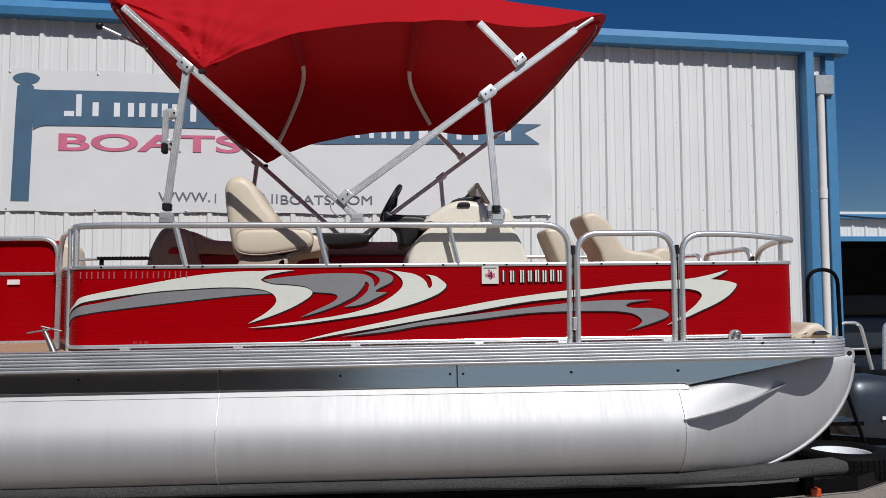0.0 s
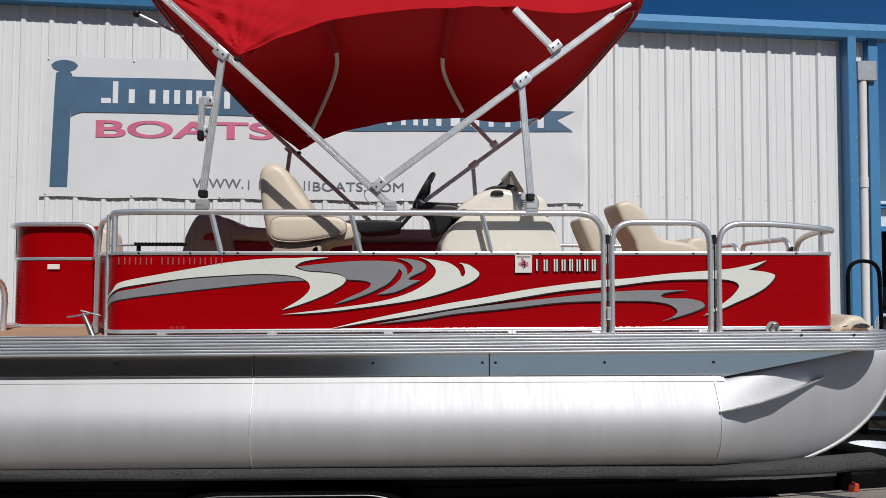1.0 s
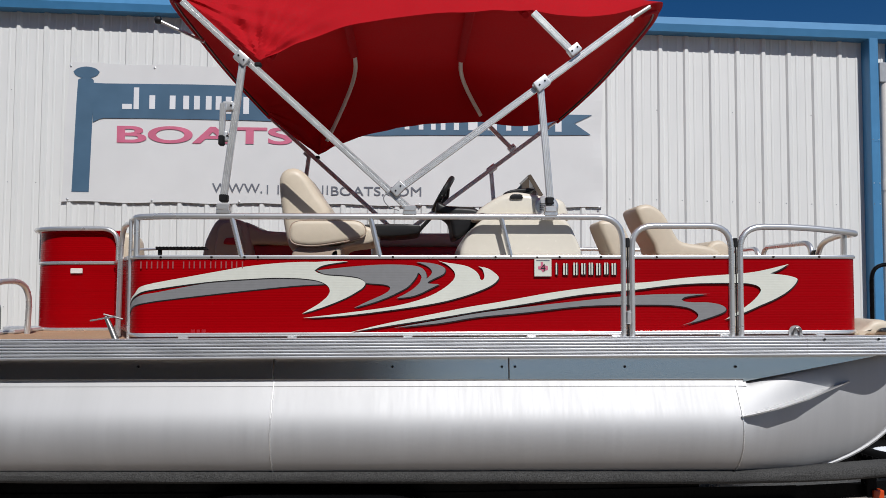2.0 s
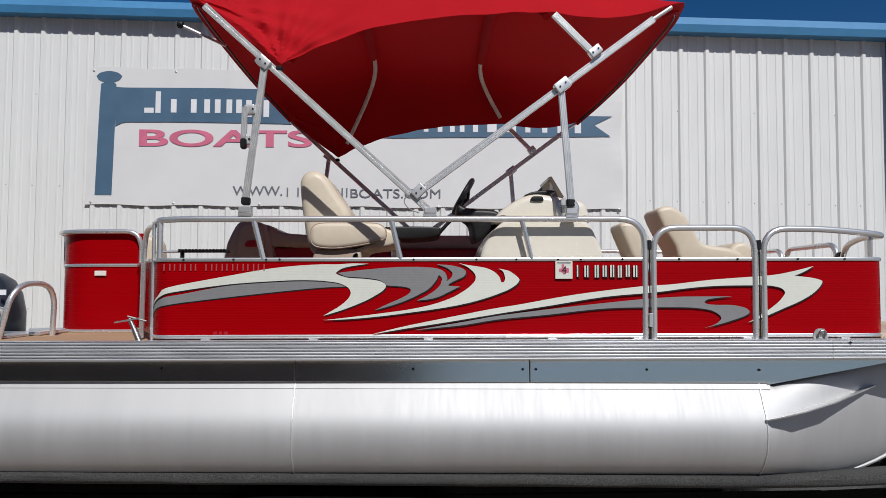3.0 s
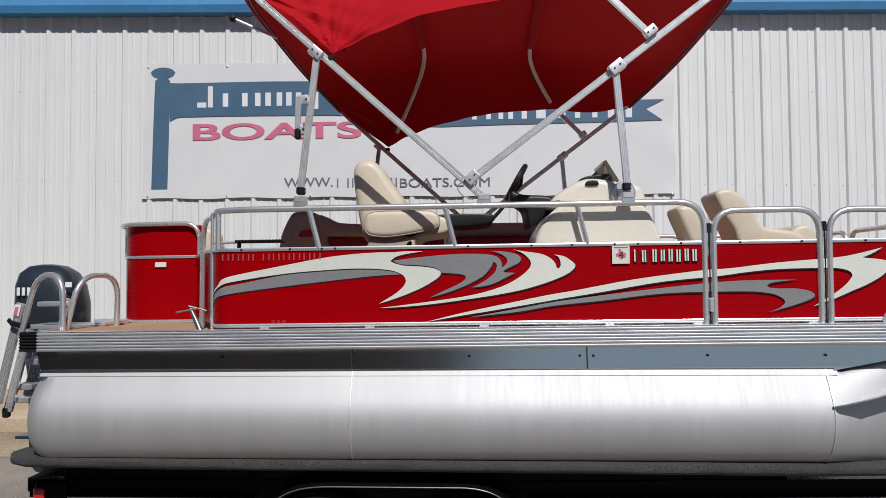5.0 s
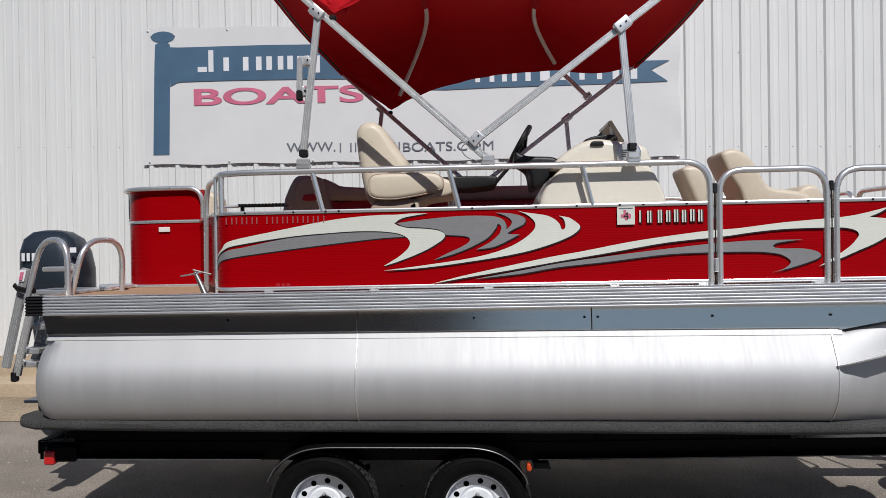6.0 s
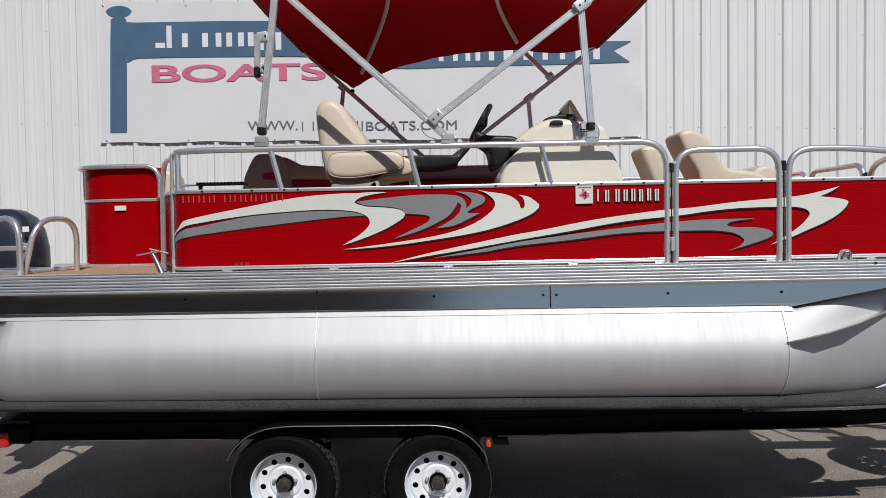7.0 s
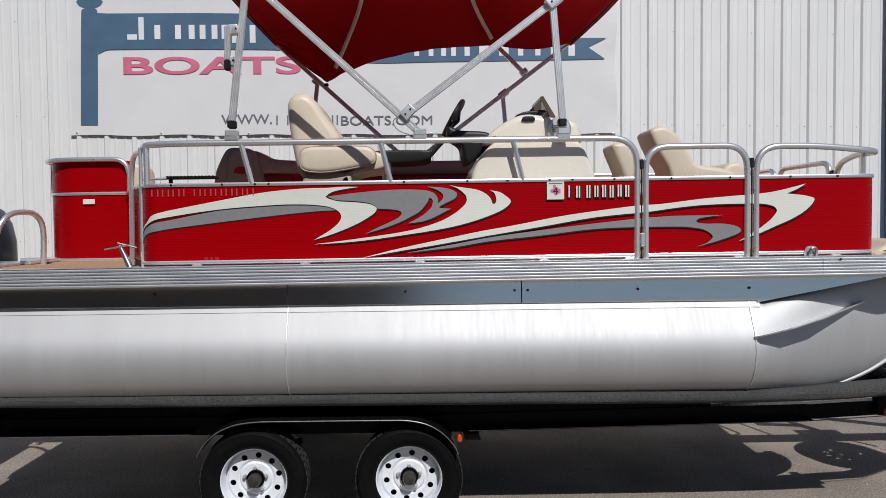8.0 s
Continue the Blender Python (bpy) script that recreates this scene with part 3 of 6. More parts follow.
def hull_log(f):
    bm = bmesh.new()
    sides = 60
    angles = [2 * math.pi * k / sides for k in range(sides)]
    rings = []
    stations = [(-2.15, 0.60), (-2.145, 0.78), (-2.125, 0.90), (-2.085, 0.98), (-2.05, 1.0)] + [(-2.0 + 0.25 * k, 1.0) for k in range(17)] + [(2.07, 1.0)]
    for x, s in stations:
        rings.append([bm.verts.new((x, f(AX_Y - RAD * s * math.cos(w) * (shoulder(w) if s == 1 else 1)), AX_Z + RAD * s * math.sin(w) * (shoulder(w) if s == 1 else 1))) for w in angles])
    # the nose: the keel sweeps up to the towing eye, the sides close to a stem
    for k in range(1, 27):
        u = 1 - (1 - k / 26) ** 1.7
        x = 2.07 + 1.11 * u
        zb = keel_z(u)
        zt = min(1.394, AX_Z + RAD + 0.218 * u)
        half = nose_half(u) + 0.012
        ring = []
        for q in range(sides):
            w = 2 * math.pi * q / sides
            c, s = math.cos(w), math.sin(w)
            p = 1 + 0.15 * u if s < 0 else 1 - 0.45 * min(1, u * 4)
            grow = 1 + (shoulder(w) - 1) * max(0.0, 1 - u * 2.4)
            zm = zb + (zt - zb) * (0.5 + 0.12 * min(1, u * 2))
            ring.append(bm.verts.new((x, f(AX_Y - half * math.copysign(abs(c) ** p, c) * grow), zm + ((zt - zm) if s > 0 else (zm - zb)) * s)))
        rings.append(ring)
    for a, b in zip(rings, rings[1:]):
        for k in range(sides):
            bm.faces.new((a[k], a[(k + 1) % sides], b[(k + 1) % sides], b[k]))
    bm.faces.new(rings[0])
    bm.faces.new(rings[-1])
    log = part("hull_tube", bm, TUBE_ALU, boat, "brushed aluminium pontoon tube with welded seams")
    for x in (-0.40, 2.06):
        bm = bmesh.new()
        ring = []
        for k in range(28):
            w = -1.25 + 2.28 * k / 27
            ring.append((x + 0.004 * noise.noise((k * 1.3, x, 0)), f(AX_Y - (RAD + 0.001) * shoulder(w) * math.cos(w)), AX_Z + (RAD + 0.001) * shoulder(w) * math.sin(w)))
        part("weld_seam", sweep(bm, ring, 0.0042, 6), WELD, log)
    bm = bmesh.new()
    n = 16
    for k in range(n + 1):
        u = k / n
        x = 2.05 + 0.70 * u
        uu = max(0.0, (x - 2.07) / 1.11)
        half = nose_half(uu)
        z = 1.080 + 0.165 * u
        y = AX_Y - half * 0.985
        w = 0.125 * min(1, u * 4) ** 0.7 * min(1, (1 - u) * 2.0) ** 0.8 + 0.003
        for dy, dz in ((0.03, -0.006), (-w, 0.14 * w), (-w, 0.14 * w - 0.007), (0.03, -0.018)):
            bm.verts.new((x, f(y + dy), z + dz))
    bm.verts.ensure_lookup_table()
    for k in range(n):
        for j in range(4):
            bm.faces.new((bm.verts[4 * k + j], bm.verts[4 * k + (j + 1) % 4], bm.verts[4 * k + 4 + (j + 1) % 4], bm.verts[4 * k + 4 + j]))
    part("spray_strake", bm, ALU, log)
    # stem plate with towing eye
    keel = []
    for k in range(18):
        u = 1 - 0.60 * (1 - k / 17) ** 1.7 - 0.002
        keel.append((2.07 + 1.11 * u + 0.012, f(AX_Y), keel_z(u) - 0.004))
    part("stem_bar", sweep(bmesh.new(), keel, 0.013, 8), TUBE_ALU, log)
    bm = bmesh.new()
    slab(bm, curve_through([(3.0, 1.36), (3.10, 1.37), (3.13, 1.42), (3.17, 1.432), (3.195, 1.40), (3.17, 1.33), (3.05, 1.31)], 4, corner=30), *sorted((f(AX_Y - 0.012), f(AX_Y + 0.012))))
    part("bow_eye", bm, ALU, log)
    part("eye_hole", turned(bmesh.new(), [(0.014, -0.016), (0.014, 0.016)], (3.162, f(AX_Y), 1.40), "y", 14), BLACK_PLASTIC, log)
    # flat strip and dark skirt between tube and deck
    bm = bmesh.new()
    ends = [[bm.verts.new((x, f(y), z)) for y, z in ((0.075, 1.2665), (0.0585, 1.2665), (0.0385, 1.2285), (0.0405, 1.2265), (0.075, 1.2265))] for x in (-2.095, 2.115)]
    for i in range(5):
        bm.faces.new((ends[0][i], ends[0][(i + 1) % 5], ends[1][(i + 1) % 5], ends[1][i]))
    bm.faces.new(ends[0])
    bm.faces.new(ends[1])
    part("tube_flange", bm, TUBE_ALU, boat, "sloping aluminium strip on the tube", False)
    bm = bmesh.new()
    slab(bm, [(-2.14, 1.40), (-2.095, 1.262), (-2.05, 1.262), (-2.05, 1.40)], *sorted((f(0.048), f(0.058))))
    part("skirt_panel", leaning(bm, f), SKIRT, boat, "slanting aluminium skirt end", False)
    for x0, x1 in ((-2.05, -0.405), (-0.40, 0.835), (0.84, 2.10)):
        part("skirt_panel", leaning(a_box(x0, x1, *sorted((f(0.046), f(0.056))), 1.262, 1.40, bevel=0.001), f), SKIRT, boat, "thin shiny aluminium skirt plate")
    bm = bmesh.new()
    slab(bm, [(2.10, 1.25), (2.84, 1.385), (2.84, 1.40), (2.10, 1.40)], *sorted((f(0.048), f(0.058))))
    part("skirt_panel", leaning(bm, f), SKIRT, boat, "tapering aluminium skirt plate at the bow", False)
    for x in (-1.1, 0.22, 0.80, 0.87, 1.46, 2.06):
        part("rivet", turned(bmesh.new(), [(0.007, 0), (0.006, -0.004)], (x, f(0.048), 1.33), "y", 8), BLACK_PLASTIC, boat)


both_sides(hull_log)

part("deck", a_box(-2.13, 2.985, 0.0, BEAM, 1.40, DECK_Z, bevel=0.006), DECK, boat, "tan carpeted deck")


# added sheet, its dark colour holds the shade beneath the deck
part("underdeck", a_box(-2.05, 2.9, 0.10, BEAM - 0.10, 1.375, 1.399, bevel=0.003), SHADE_DARK, boat, "dark sheet coloured for the shade under the deck")
for k in range(9):
    part("cross_channel", a_box(-1.95 + 0.41 * k, -1.90 + 0.41 * k, 0.12, BEAM - 0.12, 1.29, 1.374, bevel=0.003), GALVANISED, boat, "aluminium channel under the deck")


def rub_rail(f):
    """Fluted aluminium rub rail round the deck edge: five flutes and two lips."""
    flutes = [(-0.062, 1.392)]
    for k in range(6):
        z = 1.394 + k * 0.0165
        flutes += [(-0.0645, z + 0.0015), (-0.066, z + 0.0035), (-0.066, z + 0.0075), (-0.0645, z + 0.0095), (-0.056, z + 0.0120), (-0.056, z + 0.0155)]
    flutes += [(-0.062, 1.494), (-0.02, 1.496), (0.0, 1.485), (0.0, 1.392)]

    def run(x0, x1):
        bm = bmesh.new()
        a = [bm.verts.new((x0, f(y), z)) for y, z in flutes]
        b = [bm.verts.new((x1, f(y), z)) for y, z in flutes]
        for i in range(len(flutes)):
            j = (i + 1) % len(flutes)
            bm.faces.new((a[i], a[j], b[j], b[i]))
        bm.faces.new(a)
        bm.faces.new(b)
        return bm
    part("rub_rail", run(-2.055, 2.398), RAIL, boat, "fluted aluminium rub rail", False)
    part("rub_rail", run(-2.15, -2.056), BLACK_PLASTIC, boat, "black fluted corner cap", False)
    # the bow piece turns in with a rounded corner
    path = [(2.40, 0.0)] + [(2.84 + 0.16 * math.sin(w), 0.16 - 0.16 * math.cos(w)) for w in (math.pi / 2 * k / 10 for k in range(11))] + [(3.0, BEAM / 2)]
    bm = bmesh.new()
    rings = []
    for i, (x, y) in enumerate(path):
        p, q = path[max(0, i - 1)], path[min(len(path) - 1, i + 1)]
        t = Vector((q[0] - p[0], q[1] - p[1])).normalized()
        rings.append([bm.verts.new((x - t.y * d, f(y + t.x * d), z)) for d, z in flutes])
    for a, b in zip(rings, rings[1:]):
        for i in range(len(flutes)):
            j = (i + 1) % len(flutes)
            bm.faces.new((a[i], a[j], b[j], b[i]))
    bm.faces.new(rings[0])
    part("rub_rail_corner", bm, RAIL, boat, "rounded aluminium bow corner rail", False)
    for x in (2.49, 2.78):
        part("screw", turned(bmesh.new(), [(0.007, 0), (0.006, -0.004)], (x, f(-0.066), 1.478), "y", 8), BLACK_PLASTIC, boat)


both_sides(rub_rail)
part("rub_rail", a_box(-2.155, -2.131, -0.03, BEAM + 0.03, 1.392, 1.492), ALU, boat, "aluminium rail across the stern")

# fence: red ribbed skins in tube frames
FZ0, FZ1 = 1.521, 1.905


def skin(path, z0, z1, thick=0.02):
    """A ribbed red skin along a plan path, with fine grooves along it."""
    bm = bmesh.new()
    zs = []
    n = int((z1 - z0) / 0.0135)
    for k in range(n):
        za = z0 + (z1 - z0) * k / n
        zb = z0 + (z1 - z0) * (k + 1) / n
        zs += [(za + 0.0005, 0.0004), (za + 0.002, 0), (zb - 0.002, 0), (zb - 0.0005, 0.0004)]
    rings = []
    for i, (x, y) in enumerate(path):
        p, q = path[max(0, i - 1)], path[min(len(path) - 1, i + 1)]
        t = Vector((q[0] - p[0], q[1] - p[1])).normalized()
        nrm = Vector((-t.y, t.x))
        rings.append([bm.verts.new((x + nrm.x * d, y + nrm.y * d, z)) for z, d in zs] + [bm.verts.new((x + nrm.x * thick, y + nrm.y * thick, z)) for z in (z1, z0)])
    for a, b in zip(rings, rings[1:]):
        for i in range(len(a)):
            j = (i + 1) % len(a)
            bm.faces.new((a[i], a[j], b[j], b[i]))
    bm.faces.new(rings[0])
    bm.faces.new(rings[-1])
    return bm


def trim_along(path, z, w=0.019, out=0.008):
    bm = bmesh.new()
    rings = []
    for i, (x, y) in enumerate(path):
        p, q = path[max(0, i - 1)], path[min(len(path) - 1, i + 1)]
        t = Vector((q[0] - p[0], q[1] - p[1])).normalized()
        nrm = Vector((-t.y, t.x))
        rings.append([bm.verts.new((x + nrm.x * d, y + nrm.y * d, zz)) for d, zz in ((0.02, z), (-out * 0.6, z), (-out, z + w * 0.3), (-out, z + w * 0.7), (-out * 0.6, z + w), (0.02, z + w))])
    for a, b in zip(rings, rings[1:]):
        for i in range(6):
            bm.faces.new((a[i], a[(i + 1) % 6], b[(i + 1) % 6], b[i]))
    bm.faces.new(rings[0])
    bm.faces.new(rings[-1])
    return bm


def arc(cx, cy, r, a0, a1, n=8):
    return [(cx + r * math.cos(radians(a0 + (a1 - a0) * k / n)), cy + r * math.sin(radians(a0 + (a1 - a0) * k / n))) for k in range(n + 1)]


AFT_END = arc(-1.045, 0.125, 0.125, 198, 270, 14)
MAIN = AFT_END + [(1.425, 0.0)]
GATE = [(1.488, 0.0), (2.020, 0.0)]
BOW = [(2.072, 0.0), (2.50, 0.0), (2.60, 0.004)] + arc(2.62, 0.135, 0.130, 280, 360, 8) + [(2.75, 0.40)]


def side_fence(f):
    flip = f(0) > 1
    for name, path, lab in (("fence_panel", MAIN, "long red ribbed fence panel"), ("gate_panel", GATE, "red ribbed side gate panel"), ("bow_panel", BOW, "red ribbed bow panel with rounded corner")):
        route = [(x, f(y)) for x, y in path]
        route = route[::-1] if flip else route
        part(name, skin(route, FZ0, FZ1), RED_SKIN, boat, lab)
        part("top_trim", trim_along(route, FZ1), ALU, boat)
        part("bottom_trim", trim_along(route, FZ0 - 0.018), ALU, boat)
    z = 1.965
    # main rail: rises at the aft post, runs forward and bends down to the gate post
    top = 2.128
    part("main_rail", pipe([(-1.162, f(0.10), top - 0.012), (-1.12, f(0.02), top - 0.004), (-0.98, f(0), top), (1.44, f(0), top), (1.44, f(0), 1.49)], 0.0165, 0.14, 12, flat=1.0), ALU, boat, "bent aluminium top rail")
    for x in (-0.62, 0.10, 0.79):
        part("raked_post", sweep(bmesh.new(), [(x, f(0), top - 0.005), (x + 0.052, f(0.004), 1.915)], 0.014, 8, flat=1.0), ALU, boat)
    part("aft_post", sweep(bmesh.new(), [(-1.118, f(0.03), 1.915), (-1.118, f(0.03), top - 0.01)], 0.016, 8), ALU, boat)
    part("corner_post", sweep(bmesh.new(), [(-1.168, f(0.082), 1.49), (-1.168, f(0.082), top - 0.01)], 0.0105, 8), ALU, boat, "thin aluminium corner post")
    part("corner_hoop", pipe([(-1.175, f(0.10), top - 0.03), (-1.25, f(0.20), top - 0.035), (-1.285, f(0.26), 1.98), (-1.29, f(0.26), 1.49)], 0.0145, 0.07, 10), ALU, boat, "bent aluminium hoop at the stern gate")
    part("stern_gate_panel", skin([(-1.185, f(0.10)), (-1.56, f(0.90))][::-1] if not flip else [(-1.185, f(0.10)), (-1.56, f(0.90))], FZ0, FZ1), RED_SKIN, boat, "red ribbed return panel in shade")
    part("stern_gate_trim", trim_along([(-1.56, f(0.90)), (-1.185, f(0.10))] if not flip else [(-1.185, f(0.10)), (-1.56, f(0.90))], FZ1), ALU, boat)
    # gate hoop
    part("gate_hoop", pipe([(1.486, f(-0.004), 1.49), (1.486, f(-0.004), 2.08), (2.022, f(-0.004), 2.08), (2.022, f(-0.004), 1.49)], 0.0165, 0.12, 12), ALU, boat, "rounded aluminium gate hoop")
    for x in (1.463, 2.046):
        part("hinge_block", a_box(x - 0.010, x + 0.010, *sorted((f(-0.016), f(0.016))), 1.965, 2.015, bevel=0.004), BLACK_PLASTIC, boat)
        part("hinge_rod", sweep(bmesh.new(), [(x, f(-0.006), 1.497), (x, f(-0.006), 1.97)], 0.005, 8), BLACK_PLASTIC, boat)
    part("gate_latch", a_box(1.455, 1.475, *sorted((f(-0.022), f(0.0))), 1.56, 1.63, bevel=0.004), ALU, boat)
    # bow rail: hoop, along, round the corner
    part("bow_rail", pipe([(2.070, f(-0.004), 1.49), (2.070, f(-0.004), 2.076), (2.40, f(-0.002), 2.074), (2.755, f(0.01), 2.040), (2.762, f(0.30), 2.046), (2.762, f(0.49), 2.00), (2.762, f(0.49), 1.50)], 0.0165, 0.13, 12), ALU, boat, "bent aluminium bow rail")
    part("bow_post", sweep(bmesh.new(), [(2.66, f(0.03), 1.91), (2.66, f(0.03), 2.045)], 0.014, 8), ALU, boat)
    for x in (-0.98, -0.72, -0.55, -0.48, 0.22, 0.55, 0.76, 0.98, 1.10, 1.32, 1.62, 1.93, 2.25, 2.5):
        part("trim_screw", turned(bmesh.new(), [(0.0065, 0), (0.0065, -0.003), (0.003, -0.005)], (x, f(-0.008) if not flip else f(-0.008) + 0.003, FZ1 + 0.0095), "y", 8), BLACK_PLASTIC, boat)
    for x in (-0.86, -0.30, 0.30, 0.95, 1.40, 1.98, 2.5):
        part("fence_foot", a_box(x - 0.025, x + 0.025, *sorted((f(-0.006), f(0.03))), DECK_Z, 1.503, bevel=0.003), ALU, boat)
    part("cleat_plate", slab(bmesh.new(), curve_through([(2.324, 1.497), (2.328, 1.528), (2.345, 1.546), (2.378, 1.546), (2.395, 1.528), (2.399, 1.497)], 4, corner=100), *sorted((f(-0.014), f(-0.008)))), ALU, boat)
    part("cleat_loop", pipe([(2.344, f(-0.02), 1.490), (2.349, f(-0.032), 1.536), (2.379, f(-0.032), 1.536), (2.384, f(-0.02), 1.490)], 0.0065, 0.016, 8), WORN_STEEL, boat, "dark steel tie-down loop")


both_sides(side_fence)

# front fence across the bow with its own low gate
for y0, y1 in ((0.56, 1.21), (1.28, 1.99)):
    part("front_hoop", pipe([(2.762, y0, 1.50), (2.762, y0, 2.025), (2.762, y1, 2.025), (2.762, y1, 1.50)], 0.0165, 0.09, 10), ALU, boat, "low aluminium hoop of the bow gate")
    part("front_panel", skin([(2.767, y0 + 0.02), (2.767, y1 - 0.02)], FZ0, FZ1), RED_SKIN, boat)
part("hinge_block", a_box(2.752, 2.777, 0.510, 0.542, 1.925, 1.975), BLACK_PLASTIC, boat)

# aft fence unit, set in from the deck edge
AFT = [(-2.14, 2.3)] + arc(-1.87, 1.20, 0.27, 180, 270, 12) + [(-1.545, 0.93)]
part("aft_panel", skin(AFT, 1.50, 1.905), RED_SKIN, boat, "red ribbed stern panel with rounded corner")
part("aft_panel", skin(AFT, 1.925, 2.12), RED_SKIN, boat, "upper red stern panel")
for z in (1.484, 1.905):
    part("aft_trim", trim_along(AFT, z), ALU, boat)
part("aft_rail", sweep(bmesh.new(), [(-2.165, 2.3, 2.13)] + [(x, y, 2.13) for x, y in arc(-1.87, 1.20, 0.295, 180, 270, 12)] + rounded([(-1.75, 0.905, 2.13), (-1.548, 0.905, 2.13), (-1.548, 0.905, 1.49)], 0.15), [0.0150] * 21 + [0.0105] * 2, 12), ALU, boat, "aluminium rail over the stern panel")
part("corner_stud", sweep(bmesh.new(), [(-2.145, 1.16, 1.92), (-2.145, 1.16, 2.125)], 0.012, 8), ALU, boat)
part("tag_plate", a_box(-1.845, -1.77, 0.917, 0.922, 1.847, 1.879, bevel=0.002), PVC, boat, "small pale maker's plate")

# stern boarding hoops and low transom rails
part("boarding_hoop", pipe([(-2.40, 0.36, 1.44), (-2.31, 0.36, 1.80), (-2.075, 0.22, 1.80), (-2.072, 0.22, DECK_Z)], 0.0165, 0.15, 12), ALU, boat, "tall aluminium boarding hoop")
part("boarding_hoop", pipe([(-2.085, 0.28, DECK_Z), (-2.02, 0.30, 1.795), (-1.955, 0.64, 1.795), (-1.965, 0.64, DECK_Z)], 0.0165, 0.15, 12), ALU, boat, "aluminium boarding hoop beside the stern panel")
part("transom_rail", a_box(-2.10, -2.03, 0.62, 2.2, DECK_Z, 1.505, bevel=0.006), ALU, boat)
part("transom_plate", a_box(-2.60, -2.135, 0.72, 1.00, 1.462, 1.490, bevel=0.005), RAIL, boat, "flat aluminium plate aft of the deck")
part("transom_plate", a_box(-2.30, -2.05, 1.01, 1.10, 1.466, 1.508, bevel=0.005), RAIL, boat, "flat aluminium plate aft of the deck")
part("rod_tube", sweep(bmesh.new(), [(-1.212, 0.03, DECK_Z), (-1.240, 0.045, 1.535), (-1.282, 0.07, 1.604)], [0.017, 0.015, 0.011], 12), WORN_STEEL, boat, "slanting worn steel rod holder")
part("cleat_bar", sweep(bmesh.new(), [(-1.355, 0.05, 1.585), (-1.23, 0.06, 1.607)], 0.005, 6), WORN_STEEL, boat)
part("cleat_bar", sweep(bmesh.new(), [(-1.29, 0.06, 1.618), (-1.19, 0.06, 1.592)], 0.005, 6), WORN_STEEL, boat)

# bow corner moulding with navigation light
bow_cap = cushion([(2.745, 1.485), (2.80, 1.535), (2.85, 1.568), (2.91, 1.57), (2.945, 1.54), (2.975, 1.505), (2.975, 1.485)], 0.07, 0.34, 0.03)
part("bow_moulding", bow_cap, VINYL, boat, "tan plastic bow corner moulding")
part("bow_light", cushion([(2.855, 1.508), (2.875, 1.53), (2.925, 1.528), (2.94, 1.508)], 0.045, 0.07, 0.008), GLOSS_BLACK, boat, "dark chrome navigation light")

# ---- graphics on the near fence ----
W1 = [(-1.19, 1.652), (-1.15, 1.689), (-1.119, 1.712), (-1.096, 1.738), (-1.066, 1.752), (-1.001, 1.768), (-0.850, 1.797), (-0.700, 1.825), (-0.551, 1.852), (-0.401, 1.870), (-0.252, 1.879), (-0.182, 1.879), (-0.103, 1.884), (-0.014, 1.883), (-0.103, 1.870), (-0.157, 1.856), (-0.189, 1.833), (-0.167, 1.821), (-0.133, 1.814), (-0.034, 1.808), (0.036, 1.799), (0.075, 1.775), (0.067, 1.749), (0.031, 1.723), (-0.024, 1.692), (-0.103, 1.658), (-0.182, 1.630), (-0.252, 1.609), (-0.207, 1.635), (-0.162, 1.663), (-0.123, 1.697), (-0.108, 1.725), (-0.115, 1.749), (-0.135, 1.766), (-0.172, 1.781), (-0.222, 1.789), (-0.282, 1.794), (-0.401, 1.795), (-0.550, 1.787), (-0.700, 1.776), (-0.850, 1.758), (-1.000, 1.735), (-1.070, 1.721), (-1.115, 1.700), (-1.15, 1.678), (-1.19, 1.645)]
G1 = [(-1.19, 1.630), (-1.15, 1.665), (-1.115, 1.688), (-1.070, 1.705), (-1.000, 1.717), (-0.850, 1.747), (-0.750, 1.764), (-0.650, 1.774), (-0.550, 1.782), (-0.401, 1.791), (-0.282, 1.791), (-0.182, 1.779), (-0.133, 1.763), (-0.252, 1.757), (-0.401, 1.743), (-0.550, 1.727), (-0.700, 1.710), (-0.850, 1.692), (-1.000, 1.673), (-1.070, 1.661), (-1.112, 1.652), (-1.15, 1.636), (-1.19, 1.604)]
G2 = [(-0.177, 1.834), (-0.133, 1.840), (-0.033, 1.852), (0.066, 1.861), (0.165, 1.867), (0.263, 1.867), (0.332, 1.862), (0.367, 1.852), (0.389, 1.833), (0.397, 1.800), (0.373, 1.798), (0.367, 1.813), (0.352, 1.824), (0.342, 1.802), (0.302, 1.754), (0.253, 1.725), (0.193, 1.696), (0.114, 1.667), (0.016, 1.639), (0.095, 1.677), (0.154, 1.703), (0.193, 1.725), (0.206, 1.742), (0.199, 1.755), (0.164, 1.764), (0.080, 1.770), (0.067, 1.784), (0.036, 1.799), (-0.034, 1.809), (-0.133, 1.816)]
G3 = [(0.340, 1.882), (0.411, 1.877), (0.460, 1.867), (0.490, 1.852), (0.495, 1.835), (0.480, 1.816), (0.430, 1.792), (0.405, 1.777), (0.407, 1.769), (0.464, 1.766), (0.410, 1.739), (0.361, 1.715), (0.312, 1.700), (0.238, 1.691), (0.292, 1.718), (0.331, 1.744), (0.361, 1.774), (0.371, 1.800), (0.395, 1.796), (0.403, 1.799), (0.421, 1.818), (0.423, 1.838), (0.401, 1.859), (0.372, 1.872)]
